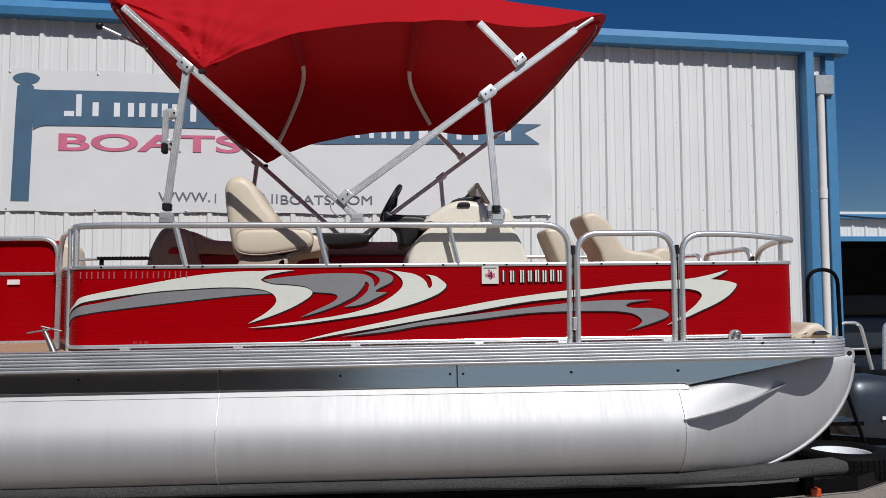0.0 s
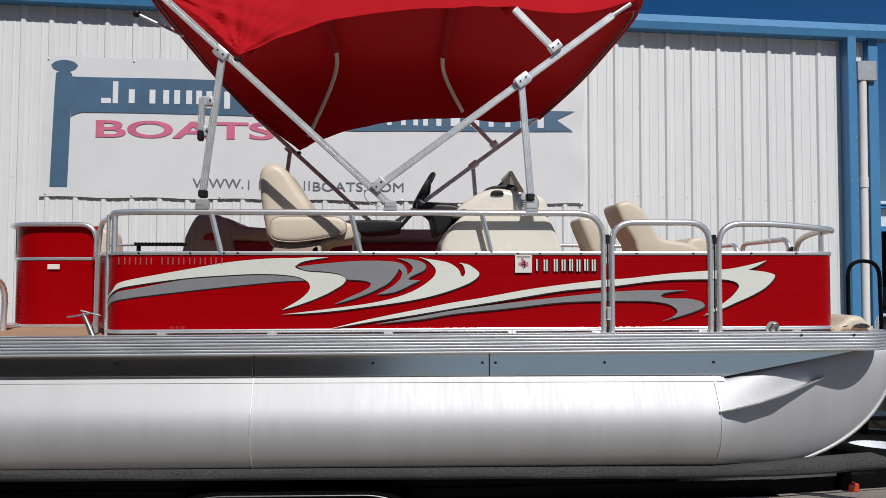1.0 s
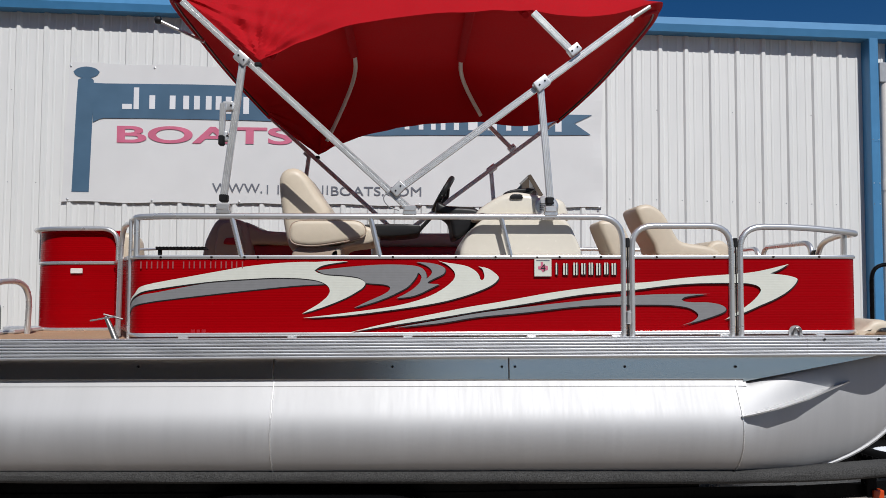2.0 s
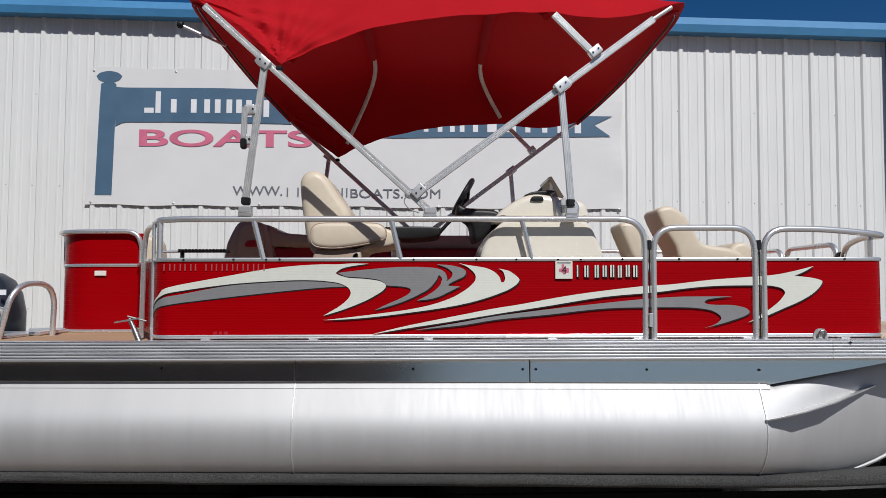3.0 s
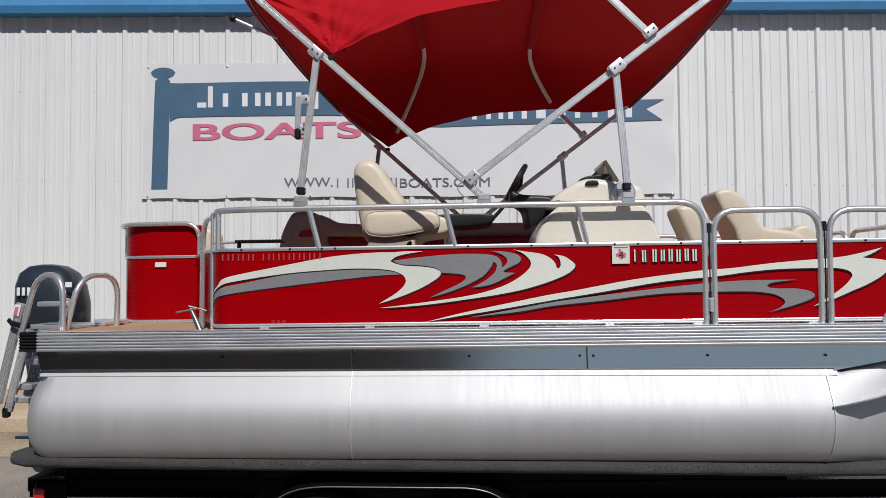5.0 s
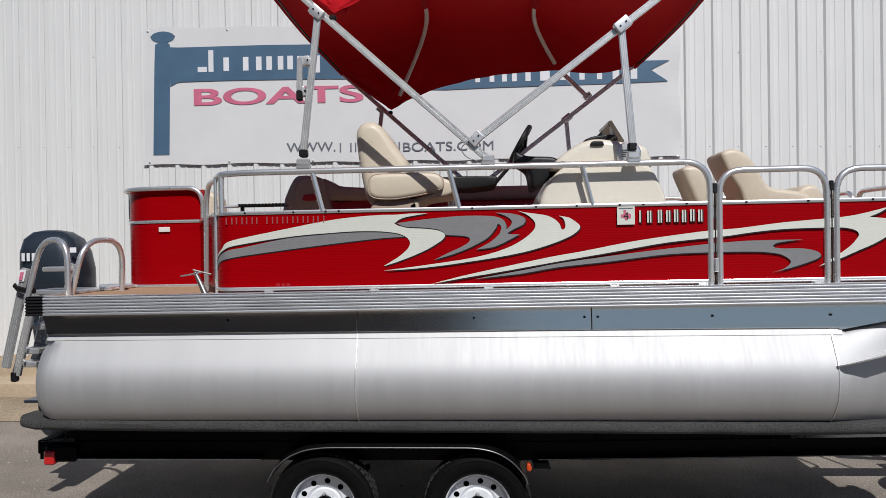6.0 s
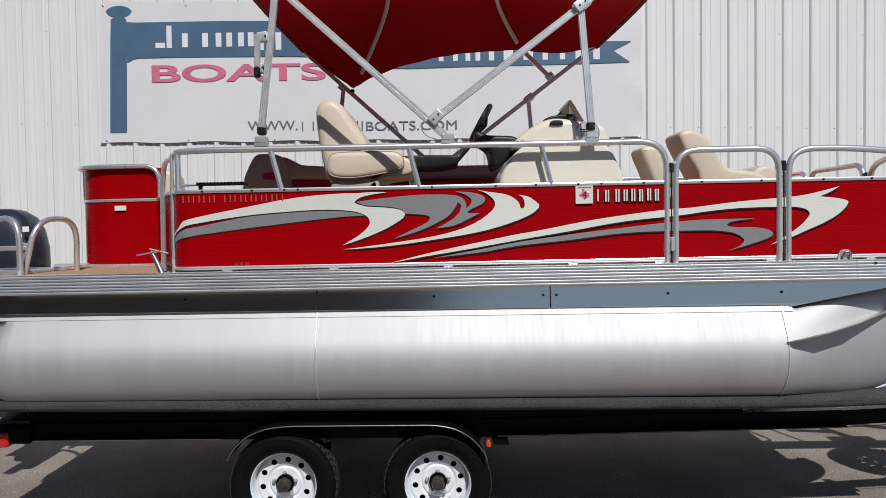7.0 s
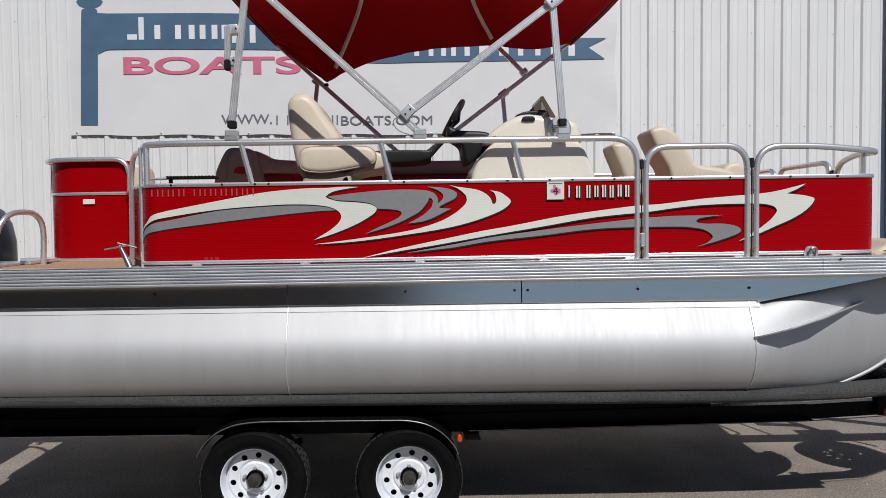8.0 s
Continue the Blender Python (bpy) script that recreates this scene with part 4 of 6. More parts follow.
W2 = [(0.456, 1.889), (0.500, 1.879), (0.559, 1.871), (0.608, 1.861), (0.647, 1.841), (0.671, 1.817), (0.680, 1.792), (0.693, 1.790), (0.701, 1.809), (0.691, 1.844), (0.668, 1.860), (0.715, 1.851), (0.745, 1.834), (0.776, 1.805), (0.762, 1.779), (0.724, 1.753), (0.665, 1.728), (0.586, 1.701), (0.488, 1.675), (0.360, 1.651), (0.193, 1.627), (0.045, 1.608), (-0.103, 1.594), (-0.250, 1.587), (-0.103, 1.604), (0.045, 1.623), (0.193, 1.644), (0.311, 1.669), (0.410, 1.702), (0.479, 1.739), (0.523, 1.773), (0.544, 1.800), (0.544, 1.827), (0.524, 1.852), (0.495, 1.873)]
W3 = [(0.000, 1.514), (0.193, 1.561), (0.488, 1.621), (0.635, 1.650), (0.782, 1.674), (1.075, 1.727), (1.430, 1.772), (1.571, 1.781), (1.803, 1.808), (2.092, 1.831), (2.198, 1.848), (2.333, 1.881), (2.284, 1.852), (2.231, 1.830), (2.321, 1.820), (2.369, 1.808), (2.379, 1.797), (2.363, 1.770), (2.319, 1.731), (2.250, 1.692), (2.173, 1.659), (2.086, 1.621), (1.979, 1.582), (2.048, 1.623), (2.096, 1.654), (2.145, 1.693), (2.175, 1.730), (2.178, 1.746), (2.162, 1.763), (2.129, 1.773), (2.090, 1.778), (1.946, 1.778), (1.802, 1.774), (1.657, 1.761), (1.488, 1.739), (1.221, 1.714), (0.928, 1.666), (0.664, 1.624), (0.635, 1.619), (0.360, 1.573), (0.193, 1.547)]
G4 = [(0.224, 1.537), (0.487, 1.582), (0.634, 1.609), (0.781, 1.630), (1.074, 1.666), (1.429, 1.704), (1.569, 1.714), (1.656, 1.718), (1.900, 1.720), (1.839, 1.714), (1.771, 1.704), (1.750, 1.690), (1.763, 1.680), (1.809, 1.675), (1.886, 1.675), (1.943, 1.667), (1.977, 1.655), (1.990, 1.637), (1.971, 1.621), (1.922, 1.602), (1.845, 1.578), (1.748, 1.553), (1.806, 1.573), (1.836, 1.597), (1.838, 1.612), (1.818, 1.631), (1.780, 1.648), (1.712, 1.658), (1.655, 1.661), (1.486, 1.661), (1.219, 1.653), (0.927, 1.620), (0.664, 1.594), (0.487, 1.565), (0.360, 1.551)]


def round_corner(bm):
    """Bends a flat graphic round the aft corner of the fence."""
    for v in bm.verts:
        if v.co.x < -1.045:
            turn, r = (-1.045 - v.co.x) / 0.125, 0.125 - v.co.y
            v.co.x, v.co.y = -1.045 - r * math.sin(turn), 0.125 - r * math.cos(turn)
    return bm


def fluted_relief(mat, spacing, depth):
    """The panel's fine flutes showing through a vinyl graphic."""
    n, l = mat.node_tree.nodes, mat.node_tree.links
    co, wave, bp = n.new("ShaderNodeTexCoord"), n.new("ShaderNodeTexWave"), n.new("ShaderNodeBump")
    wave.bands_direction, wave.inputs["Scale"].default_value = "Z", math.pi / 10 / spacing
    bp.inputs["Strength"].default_value, bp.inputs["Distance"].default_value = 1.0, depth
    l.new(co.outputs["Object"], wave.inputs["Vector"])
    l.new(wave.outputs["Fac"], bp.inputs["Height"])
    l.new(bp.outputs[0], n["Principled BSDF"].inputs["Normal"])


for vinyl in (DECAL_WHITE, DECAL_GREY):
    fluted_relief(vinyl, 0.0135, 0.00022)


def swoosh(points, mat, y, lab):
    out = curve_through(points, 4, corner=75)
    part("graphic_shadow", round_corner(slab(bmesh.new(), [(x + 0.0045, z - 0.0055) for x, z in out], y + 0.0004, y + 0.0009)), DECAL_BLACK, boat, "black drop edge of a swoosh", False)
    part("graphic", round_corner(slab(bmesh.new(), out, y - 0.0002, y + 0.0002)), mat, boat, lab, False)


for k, (points, mat, lab) in enumerate(((G1, DECAL_GREY, "grey swoosh graphic"), (W1, DECAL_WHITE, "cream swoosh graphic"), (G2, DECAL_GREY, "grey swoosh graphic"), (G3, DECAL_GREY, "grey flame graphic"),
                                        (W2, DECAL_WHITE, "cream flame graphic"), (G4, DECAL_GREY, "long grey swoosh graphic"), (W3, DECAL_WHITE, "long cream swoosh graphic"))):
    swoosh(points, mat, -0.0020 - 0.0012 * k, lab)

# maker's name and registration as bars
letter_bars("maker_bar", stroke_pairs([(-1.085 + 0.0545 * k, -1.085 + 0.0545 * k + (0.006 if k in (3,) else 0.036)) for k in range(10)], 0.006), 1.856, 1.892, -0.004, SILVER_LETTER, boat)
letter_bars("model_bar", [(-0.82, -0.80), (-0.79, -0.775), (-0.765, -0.745)], 1.523, 1.540, -0.004, RED_VINYL, boat)
for k, x in enumerate((1.078, 1.118, 1.172, 1.214, 1.254, 1.294, 1.336, 1.376)):
    spans = [(x, x + 0.007)] if k == 0 else [(x, x + 0.008), (x + 0.014, x + 0.021)]
    letter_bars("number_bar", spans, 1.822 - 0.002 * (k % 3), 1.884 - 0.003 * (k % 2), -0.012, DECAL_WHITE, boat)
    letter_bars("number_shadow", [(a + 0.006, b + 0.007) for a, b in spans], 1.816, 1.878, -0.0095, DECAL_BLACK, boat)
part("sticker", slab(bmesh.new(), [(0.965, 1.812), (1.055, 1.812), (1.055, 1.905), (0.965, 1.905)], -0.0125, -0.0105), DECAL_WHITE, boat, "white registration sticker", False)
part("sticker_field", slab(bmesh.new(), [(0.984, 1.850), (1.000, 1.846), (1.010, 1.832), (1.020, 1.842), (1.036, 1.846), (1.036, 1.866), (1.012, 1.872), (1.010, 1.888), (0.998, 1.888), (0.998, 1.866), (0.984, 1.864)], -0.0140, -0.0130), INK_RED, boat, "", False)
part("sticker_bar", slab(bmesh.new(), [(0.975, 1.893), (1.045, 1.893), (1.045, 1.898), (0.975, 1.898)], -0.0140, -0.0130), INK_GREY, boat, "", False)
part("sticker_digit", lettering("4", 0.997, 1.023, 1.838, 1.878, -0.0145, 0.001), DECAL_BLACK, boat, "", False)

# ---- bimini top ----
bimini = thing("bimini_top", (0.3, BEAM / 2, 2.13), "red canvas sun top on folding aluminium bows", "canopy")
HALF = BEAM / 2 - 0.005


def bow_at(kind, v):
    """A point on one of the four bows; v runs from -1 (near side) to 1."""
    y = BEAM / 2 + HALF * v
    h = 1 - abs(v) ** 7
    low = 1 - abs(v) ** 4
    if kind == 0:
        return Vector((-0.935 - 0.24 * low, y, 3.27 + 0.23 * low))
    if kind == 1:
        return Vector((-0.49 + 0.36 * h, y, 2.925 + 0.66 * h))
    if kind == 2:
        return Vector((0.96 - 0.27 * h, y, 3.225 + 0.37 * h))
    return Vector((1.60 + 0.26 * low, y, 3.265 + 0.20 * low))


bm = bmesh.new()
rows = []
NV = 140
spans = [(0, 1, 44), (1, 2, 70), (2, 3, 20)]
cols = [(0, 1, 0.0)]
for a, b, n in spans:
    cols += [(a, b, (k + 1) / n) for k in range(n)]
for a, b, s in cols:
    col = []
    for j in range(NV + 1):
        q = -1 + 2 * j / NV
        v = math.copysign(1 - (1 - abs(q)) ** 1.7, q)
        e = abs(v) ** 14
        p, r = bow_at(a, v), bow_at(b, v)
        g = s
        if a == 1:
            g = (1 - e) * s + e * (1 - (1 - s) ** 3)
        w = Vector((p.x + (r.x - p.x) * s, p.y, p.z + (r.z - p.z) * g))
        if a == 2:
            w.z -= 0.035 * math.sin(math.pi * s) * e
        sag = math.sin(math.pi * s) * 0.012
        w.z -= sag
        w.z += 0.006 * noise.noise((w.x * 2.2, w.y * 2.2, 1)) + 0.010 * noise.noise((w.x * 6, w.y * 1.2 + w.z * 5, 4)) * e
        if a == 0:
            fold = abs(v) ** 6 * math.sin(math.pi * min(1.0, 0.08 + s)) ** 0.8
            w.z += 0.008 * fold * noise.noise((w.x * 9, v * 14, 2))
        if a < 2:
            # tension folds fan out from the aft corner and from the pocket where the second bow meets the arm
            for cx, cz, fan, size in ((-0.97, 3.30, 27, 0.15), (-0.49, 2.93, 15, 0.16)):
                dx, dz = w.x - cx, w.z - cz
                d = math.hypot(dx, dz)
                ang = math.atan2(dz, dx)
                w.y -= math.copysign(1, v) * abs(v) ** 5 * size * d * math.exp(-d / 0.24) * (math.sin(fan * ang + 3 * d) + 0.6 * math.sin(fan * 0.43 * ang + 1))
        w.y += (0.010 * noise.noise((w.x * 7, w.z * 3, 9))) * e
        col.append(bm.verts.new(w + Vector((0, 0, 0.016))))
    rows.append(col)
for a, b in zip(rows, rows[1:]):
    for j in range(NV):
        bm.faces.new((a[j], b[j], b[j + 1], a[j + 1]))
canvas = part("canopy", bm, CANVAS, bimini, "red canvas, slightly wrinkled at the corners")
canvas.modifiers.new("thick", "SOLIDIFY").thickness = 0.004
def inset(p):
    """A little in under the canvas."""
    return Vector((p.x, BEAM / 2 + (p.y - BEAM / 2) * 0.970, p.z - 0.028))


for kind in (1, 2):
    path = [inset(bow_at(kind, -0.965 + 1.93 * k / 36)) for k in range(37)]
    part("bow", sweep(bmesh.new(), path, 0.0165, 10), BOW_PAINT, bimini, "bent aluminium bow under the canvas")
    path = [inset(bow_at(kind, -0.985 + (1.385 + 0.08 * (kind - 1)) * k / 30)) for k in range(31)]
    part("sleeve", sweep(bmesh.new(), path, 0.019, 10, flat=1.7), CANVAS, bimini, "red canvas sleeve over the bow")
for kind in (0, 3):
    part("bow", sweep(bmesh.new(), [inset(bow_at(kind, -1 + 2 * k / 28)) + Vector((0.03 if kind == 0 else -0.03, 0, 0)) for k in range(29)], 0.012, 10), CANVAS, bimini, "bow in a red canvas hem")
    part("edge_strip", sweep(bmesh.new(), [inset(bow_at(kind, -0.97 + 1.94 * k / 28)) + Vector((0.05 if kind == 0 else -0.05, 0, -0.004)) for k in range(29)], 0.009, 6, flat=0.5), DECAL_BLACK, bimini)


def fluted_bar(a, b, width=0.036, deep=0.024):
    """A flat extruded strut with three grooves along its face."""
    a, b = Vector(a), Vector(b)
    way = (b - a).normalized()
    side = Vector((0, 1, 0))
    up = way.cross(side).normalized()
    prof = []
    for s in (-1, 1):
        row = [(-0.5, 0.35), (-0.42, 0.5), (-0.30, 0.5), (-0.25, 0.34), (-0.20, 0.5), (-0.06, 0.5), (0, 0.34), (0.06, 0.5), (0.20, 0.5), (0.25, 0.34), (0.30, 0.5), (0.42, 0.5), (0.5, 0.35)]
        prof += [(u * width, -s * d * deep) for u, d in (row if s == 1 else row)][:: (1 if s == -1 else -1)]
    bm = bmesh.new()
    r0 = [bm.verts.new(a + up * u + side * d) for u, d in prof]
    r1 = [bm.verts.new(b + up * u + side * d) for u, d in prof]
    n = len(prof)
    for k in range(n):
        bm.faces.new((r0[k], r0[(k + 1) % n], r1[(k + 1) % n], r1[k]))
    bm.faces.new(r0)
    bm.faces.new(r1)
    return bm


def clamp(x, z, y, angle, size=(0.062, 0.042), mat=None):
    """A knuckle plate with two bolts, turned in the side plane."""
    c, s = math.cos(radians(angle)), math.sin(radians(angle))
    w, h = size[0] / 2, size[1] / 2
    shape = [(-w, -h), (w, -h), (w, h), (-w, h)]
    out = [(x + u * c - v * s, z + u * s + v * c) for u, v in rounded_rect(shape, 0.008)]
    return slab(bmesh.new(), out, y - 0.020, y + 0.020, 0.004)


def rounded_rect(shape, r):
    return [(p.x, p.y) for p in rounded([(u, v, 0) for u, v in shape], r, 3, closed=True)]


def bimini_side(f):
    yn = f(0.0)
    arm_l, arm_r = (-0.90, 3.252), (1.50, 3.205)
    part("arm", fluted_bar((0.30, yn, 2.165), (arm_l[0], yn, arm_l[1])), POLISHED, bimini, "fluted aluminium arm")
    part("arm", fluted_bar((0.245, f(0.004), 2.262), (arm_r[0], f(0.004), arm_r[1])), POLISHED, bimini, "fluted aluminium arm")
    part("corner_tube", sweep(bmesh.new(), [(1.48, f(0.004), 3.192), (1.60, f(0.004), 3.272)], 0.011, 8), ALU, bimini)
    part("strut", fluted_bar((1.18, f(0.0), 3.01), (0.965, f(0.0), 3.225)), POLISHED, bimini)
    part("support", fluted_bar((-0.575, f(-0.01), 2.93), (-0.665, f(-0.01), 2.20)), POLISHED, bimini, "upright aluminium support")
    part("support", fluted_bar((1.00, f(-0.01), 2.81), (1.05, f(-0.01), 2.20)), POLISHED, bimini, "upright aluminium support")
    for x, z, ang, size in ((-0.58, 2.945, -40, (0.075, 0.055)), (1.005, 2.835, 38, (0.085, 0.060)), (1.18, 3.02, 38, (0.070, 0.048)), (0.245, 2.265, 45, (0.075, 0.052)), (-0.645, 2.69, 5, (0.055, 0.05)), (-0.662, 2.53, 5, (0.036, 0.05))):
        knuckle = part("knuckle", clamp(x, z, f(-0.014), ang, size), POLISHED, bimini, "bolted aluminium knuckle")
        for d in (-0.018, 0.018):
            part("bolt", turned(bmesh.new(), [(0.0052, -0.0235), (0.0052, 0.0235)], (x + d * math.cos(radians(ang)), f(-0.014), z + d * math.sin(radians(ang))), "y", 8), BLACK_PLASTIC, knuckle)
    part("folded_leg", fluted_bar((-0.668, f(-0.035), 2.70), (-0.672, f(-0.035), 2.53), 0.03, 0.02), POLISHED, bimini)
    part("strap_end", a_box(-0.688, -0.656, *sorted((f(-0.052), f(-0.018))), 2.478, 2.535, bevel=0.008), BLACK_PLASTIC, bimini)
    for x in (-0.665, 0.306, 1.053):
        foot = part("rail_clamp", a_box(x - 0.033, x + 0.033, *sorted((f(-0.024), f(0.024))), 2.146, 2.180, bevel=0.006), POLISHED, bimini, "aluminium rail clamp")
        part("clamp_base", a_box(x - 0.036, x + 0.036, *sorted((f(-0.019), f(0.019))), 2.128, 2.150, bevel=0.004), ALU, foot)
    for x in (-0.665, 1.045):
        part("pin_block", a_box(x - 0.020, x + 0.024, *sorted((f(-0.025), f(0.022))), 2.188, 2.232, bevel=0.008), BLACK_PLASTIC, bimini)
    part("lanyard", pipe([(0.22, f(-0.02), 2.26), (0.16, f(-0.02), 2.22), (0.19, f(-0.02), 2.17), (0.25, f(-0.02), 2.15)], 0.003, 0.05, 6), DECAL_GREY, bimini)
    part("end_cap", a_box(-0.515, -0.48, *sorted((f(-0.018), f(0.018))), 2.905, 2.93, bevel=0.006), BLACK_PLASTIC, bimini)


both_sides(bimini_side)
mast = part("stern_light_pole", sweep(bmesh.new(), [(-1.03, 0.9, 3.345), (-1.31, 0.9, 3.475)], 0.009, 8), POLISHED, bimini, "thin pole with a black round light")
part("light_head", turned(bmesh.new(), [(0.010, -0.022), (0.022, -0.016), (0.026, 0), (0.022, 0.016), (0.010, 0.022)], (-1.325, 0.9, 3.482), "x", 14), BLACK_PLASTIC, mast)

# ---- seats and helm ----
helm = thing("helm_chair", (-0.15, 0.55, DECK_Z), "cream vinyl helm chair with high back and side bolsters", "chair", "boat seats")
part("backrest", cushion([(-0.372, 1.97), (-0.417, 2.12), (-0.447, 2.36), (-0.422, 2.425), (-0.357, 2.443), (-0.292, 2.405), (-0.222, 2.30), (-0.147, 2.18), (-0.182, 2.06), (-0.262, 1.97)], 0.36, 0.82, 0.045), VINYL, helm)
BOLSTER = [(-0.367, 2.02), (-0.372, 2.08), (-0.357, 2.118), (-0.312, 2.136), (-0.162, 2.138), (-0.008, 2.136), (0.038, 2.12), (0.06, 2.085), (0.05, 2.042), (-0.008, 2.02), (-0.112, 2.0), (-0.228, 1.986), (-0.327, 1.993)]
for y in (0.29, 0.76):
    bolster = part("armrest", cushion(BOLSTER, y, y + 0.13, 0.028), VINYL, helm, "rounded cream side bolster")
    part("piping", sweep(bmesh.new(), [(x, y + 0.012, z) for x, z in inward(curve_through(BOLSTER, 4, corner=20), 0.004)], 0.004, 6, closed=True), TAUPE, bolster)
part("seat_cushion", cushion([(-0.342, 1.93), (-0.342, 2.02), (0.018, 2.04), (0.078, 2.07), (0.098, 2.03), (0.018, 1.99), (-0.102, 1.97), (-0.142, 1.93)], 0.42, 0.76, 0.03), VINYL, helm)
part("lower_bolster", cushion([(-0.146, 1.90), (-0.142, 1.97), (-0.002, 2.04), (0.018, 2.10), (0.068, 2.10), (0.108, 2.07), (0.103, 2.02), (0.068, 2.0), (-0.072, 1.976), (-0.087, 1.90)], 0.33, 0.86, 0.02), VINYL, helm)
part("under_shell", cushion([(-0.342, 1.88), (-0.332, 1.985), (-0.102, 1.985), (-0.122, 1.88)], 0.33, 0.84, 0.02), TAUPE, helm)
part("pedestal", turned(bmesh.new(), [(0.16, 0), (0.16, 0.015), (0.04, 0.04), (0.035, 0.40), (0.13, 0.44)], (-0.2, 0.6, DECK_Z), "z", 20), ALU, helm)

lounge = thing("stern_lounge", (-0.95, 1.4, DECK_Z), "taupe and red curved vinyl lounge beside the helm", "sofa", "boat seats")
part("seat_base", a_box(-1.10, -0.47, 1.36, 2.3, DECK_Z, 1.86, bevel=0.02), RED_VINYL, lounge)
part("seat_cushion", cushion([(-1.08, 1.86), (-1.08, 1.95), (-0.40, 1.95), (-0.34, 1.90), (-0.40, 1.86)], 1.35, 2.3, 0.03), TAUPE, lounge)
part("backrest", cushion([(-1.115, 1.88), (-1.123, 2.04), (-1.103, 2.11), (-1.047, 2.215), (-0.99, 2.236), (-0.86, 2.215), (-0.81, 2.10), (-0.80, 1.88)], 1.32, 2.3, 0.04), TAUPE, lounge)
part("end_panel", cushion([(-1.03, 1.88), (-1.03, 2.12), (-1.005, 2.19), (-0.95, 2.215), (-0.87, 2.18), (-0.845, 2.05), (-0.84, 1.88)], 1.295, 1.34, 0.015), TAUPE, lounge, "padded taupe end panel")
part("armrest", cushion([(-0.87, 1.95), (-0.86, 2.205), (-0.81, 2.20), (-0.731, 2.158), (-0.552, 2.142), (-0.37, 2.13), (-0.35, 2.06), (-0.60, 2.05), (-0.80, 2.05)], 1.36, 1.60, 0.03), TAUPE, lounge)
part("red_inlay", cushion([(-0.974, 2.055), (-0.965, 2.092), (-0.93, 2.098), (-0.881, 2.096), (-0.873, 2.055)], 1.285, 1.31, 0.006), RED_VINYL, lounge)
part("side_panel", cushion([(-0.84, 1.86), (-0.83, 2.06), (-0.74, 2.05), (-0.40, 2.06), (-0.40, 1.86)], 1.40, 1.56, 0.02), RED_VINYL, lounge, "dark red lower side panel")

bench = thing("far_bench", (0.3, 2.2, DECK_Z), "long taupe and red vinyl bench along the far fence", "bench", "boat seats")
part("seat_base", a_box(-0.45, 1.6, 1.85, 2.45, DECK_Z, 1.90, bevel=0.02), RED_VINYL, bench)
part("seat_cushion", a_box(-0.45, 1.6, 1.80, 2.40, 1.90, 1.97, bevel=0.03), TAUPE, bench)
part("backrest", a_box(-0.45, 1.6, 2.28, 2.45, 1.97, 2.09, bevel=0.03), RED_VINYL, bench)
part("back_roll", a_box(-0.45, 1.6, 2.26, 2.47, 2.085, 2.20, bevel=0.045), TAUPE, bench)

console = thing("helm_console", (0.9, 0.35, DECK_Z), "cream moulded helm console with smoked windscreen", "console")
part("body", cushion([(0.575, 1.49), (0.575, 1.93), (0.63, 2.05), (0.70, 2.12), (0.78, 2.14), (1.10, 2.14), (1.16, 2.105), (1.205, 2.02), (1.235, 1.93), (1.24, 1.49)], 0.055, 0.72, 0.025), CONSOLE, console)
part("dash", cushion([(0.66, 2.12), (0.68, 2.175), (0.745, 2.225), (0.82, 2.265), (0.90, 2.278), (1.03, 2.258), (1.14, 2.235), (1.17, 2.19), (1.175, 2.12)], 0.13, 0.70, 0.035), CONSOLE, console, "cream sloping dash top")
part("dash_vent", cushion([(0.855, 2.238), (0.865, 2.262), (0.915, 2.262), (0.92, 2.238)], 0.118, 0.15, 0.006), BLACK_PLASTIC, console)
part("dash_brow", cushion([(0.83, 2.272), (0.87, 2.295), (0.97, 2.305), (1.0, 2.295), (0.95, 2.282)], 0.18, 0.66, 0.008), BLACK_PLASTIC, console)
part("windscreen", slab(bmesh.new(), [(0.895, 2.295), (0.985, 2.385), (0.985, 2.30)], 0.30, 0.306), TINT, console, "tan smoked windscreen side", False)
part("windscreen", sweep(bmesh.new(), [(0.985, 0.30, 2.392), (1.055, 0.30, 2.275)], 0.017, 4, flat=0.4), TINT, console)
part("windscreen", slab(bmesh.new(), [(0.98, 2.395), (0.992, 2.398), (1.065, 2.270), (1.05, 2.268)], 0.30, 0.66), TINT, console, "smoked windscreen", False)
part("speaker", turned(bmesh.new(), [(0.066, 0.02), (0.066, -0.010), (0.058, -0.017), (0.01, -0.019)], (1.054, 0.135, 2.192), "y", 28), POLISHED, console, "round chrome speaker")
for k in range(4):
    part("speaker_slot", a_box(1.015, 1.093, 0.112, 0.116, 2.176 + 0.011 * k, 2.179 + 0.011 * k, bevel=0.001), BLACK_PLASTIC, console)
c, ax = Vector((0.50, 0.48, 2.305)), Vector((-0.84, 0, 0.54)).normalized()
e1, e2 = Vector((0, 1, 0)), Vector((0.50, 0, 0.86)).normalized()
bm = sweep(bmesh.new(), [c + e1 * 0.17 * math.cos(w) + e2 * 0.105 * math.sin(w) for w in (2 * math.pi * k / 32 for k in range(32))], 0.016, 10, closed=True)
for w in (0.5, 2.6, 4.7):
    sweep(bm, [c - ax * 0.03, c + e1 * 0.165 * math.cos(w) + e2 * 0.10 * math.sin(w)], 0.012, 6)
part("steering_wheel", bm, BLACK_PLASTIC, console, "tilted black steering wheel")
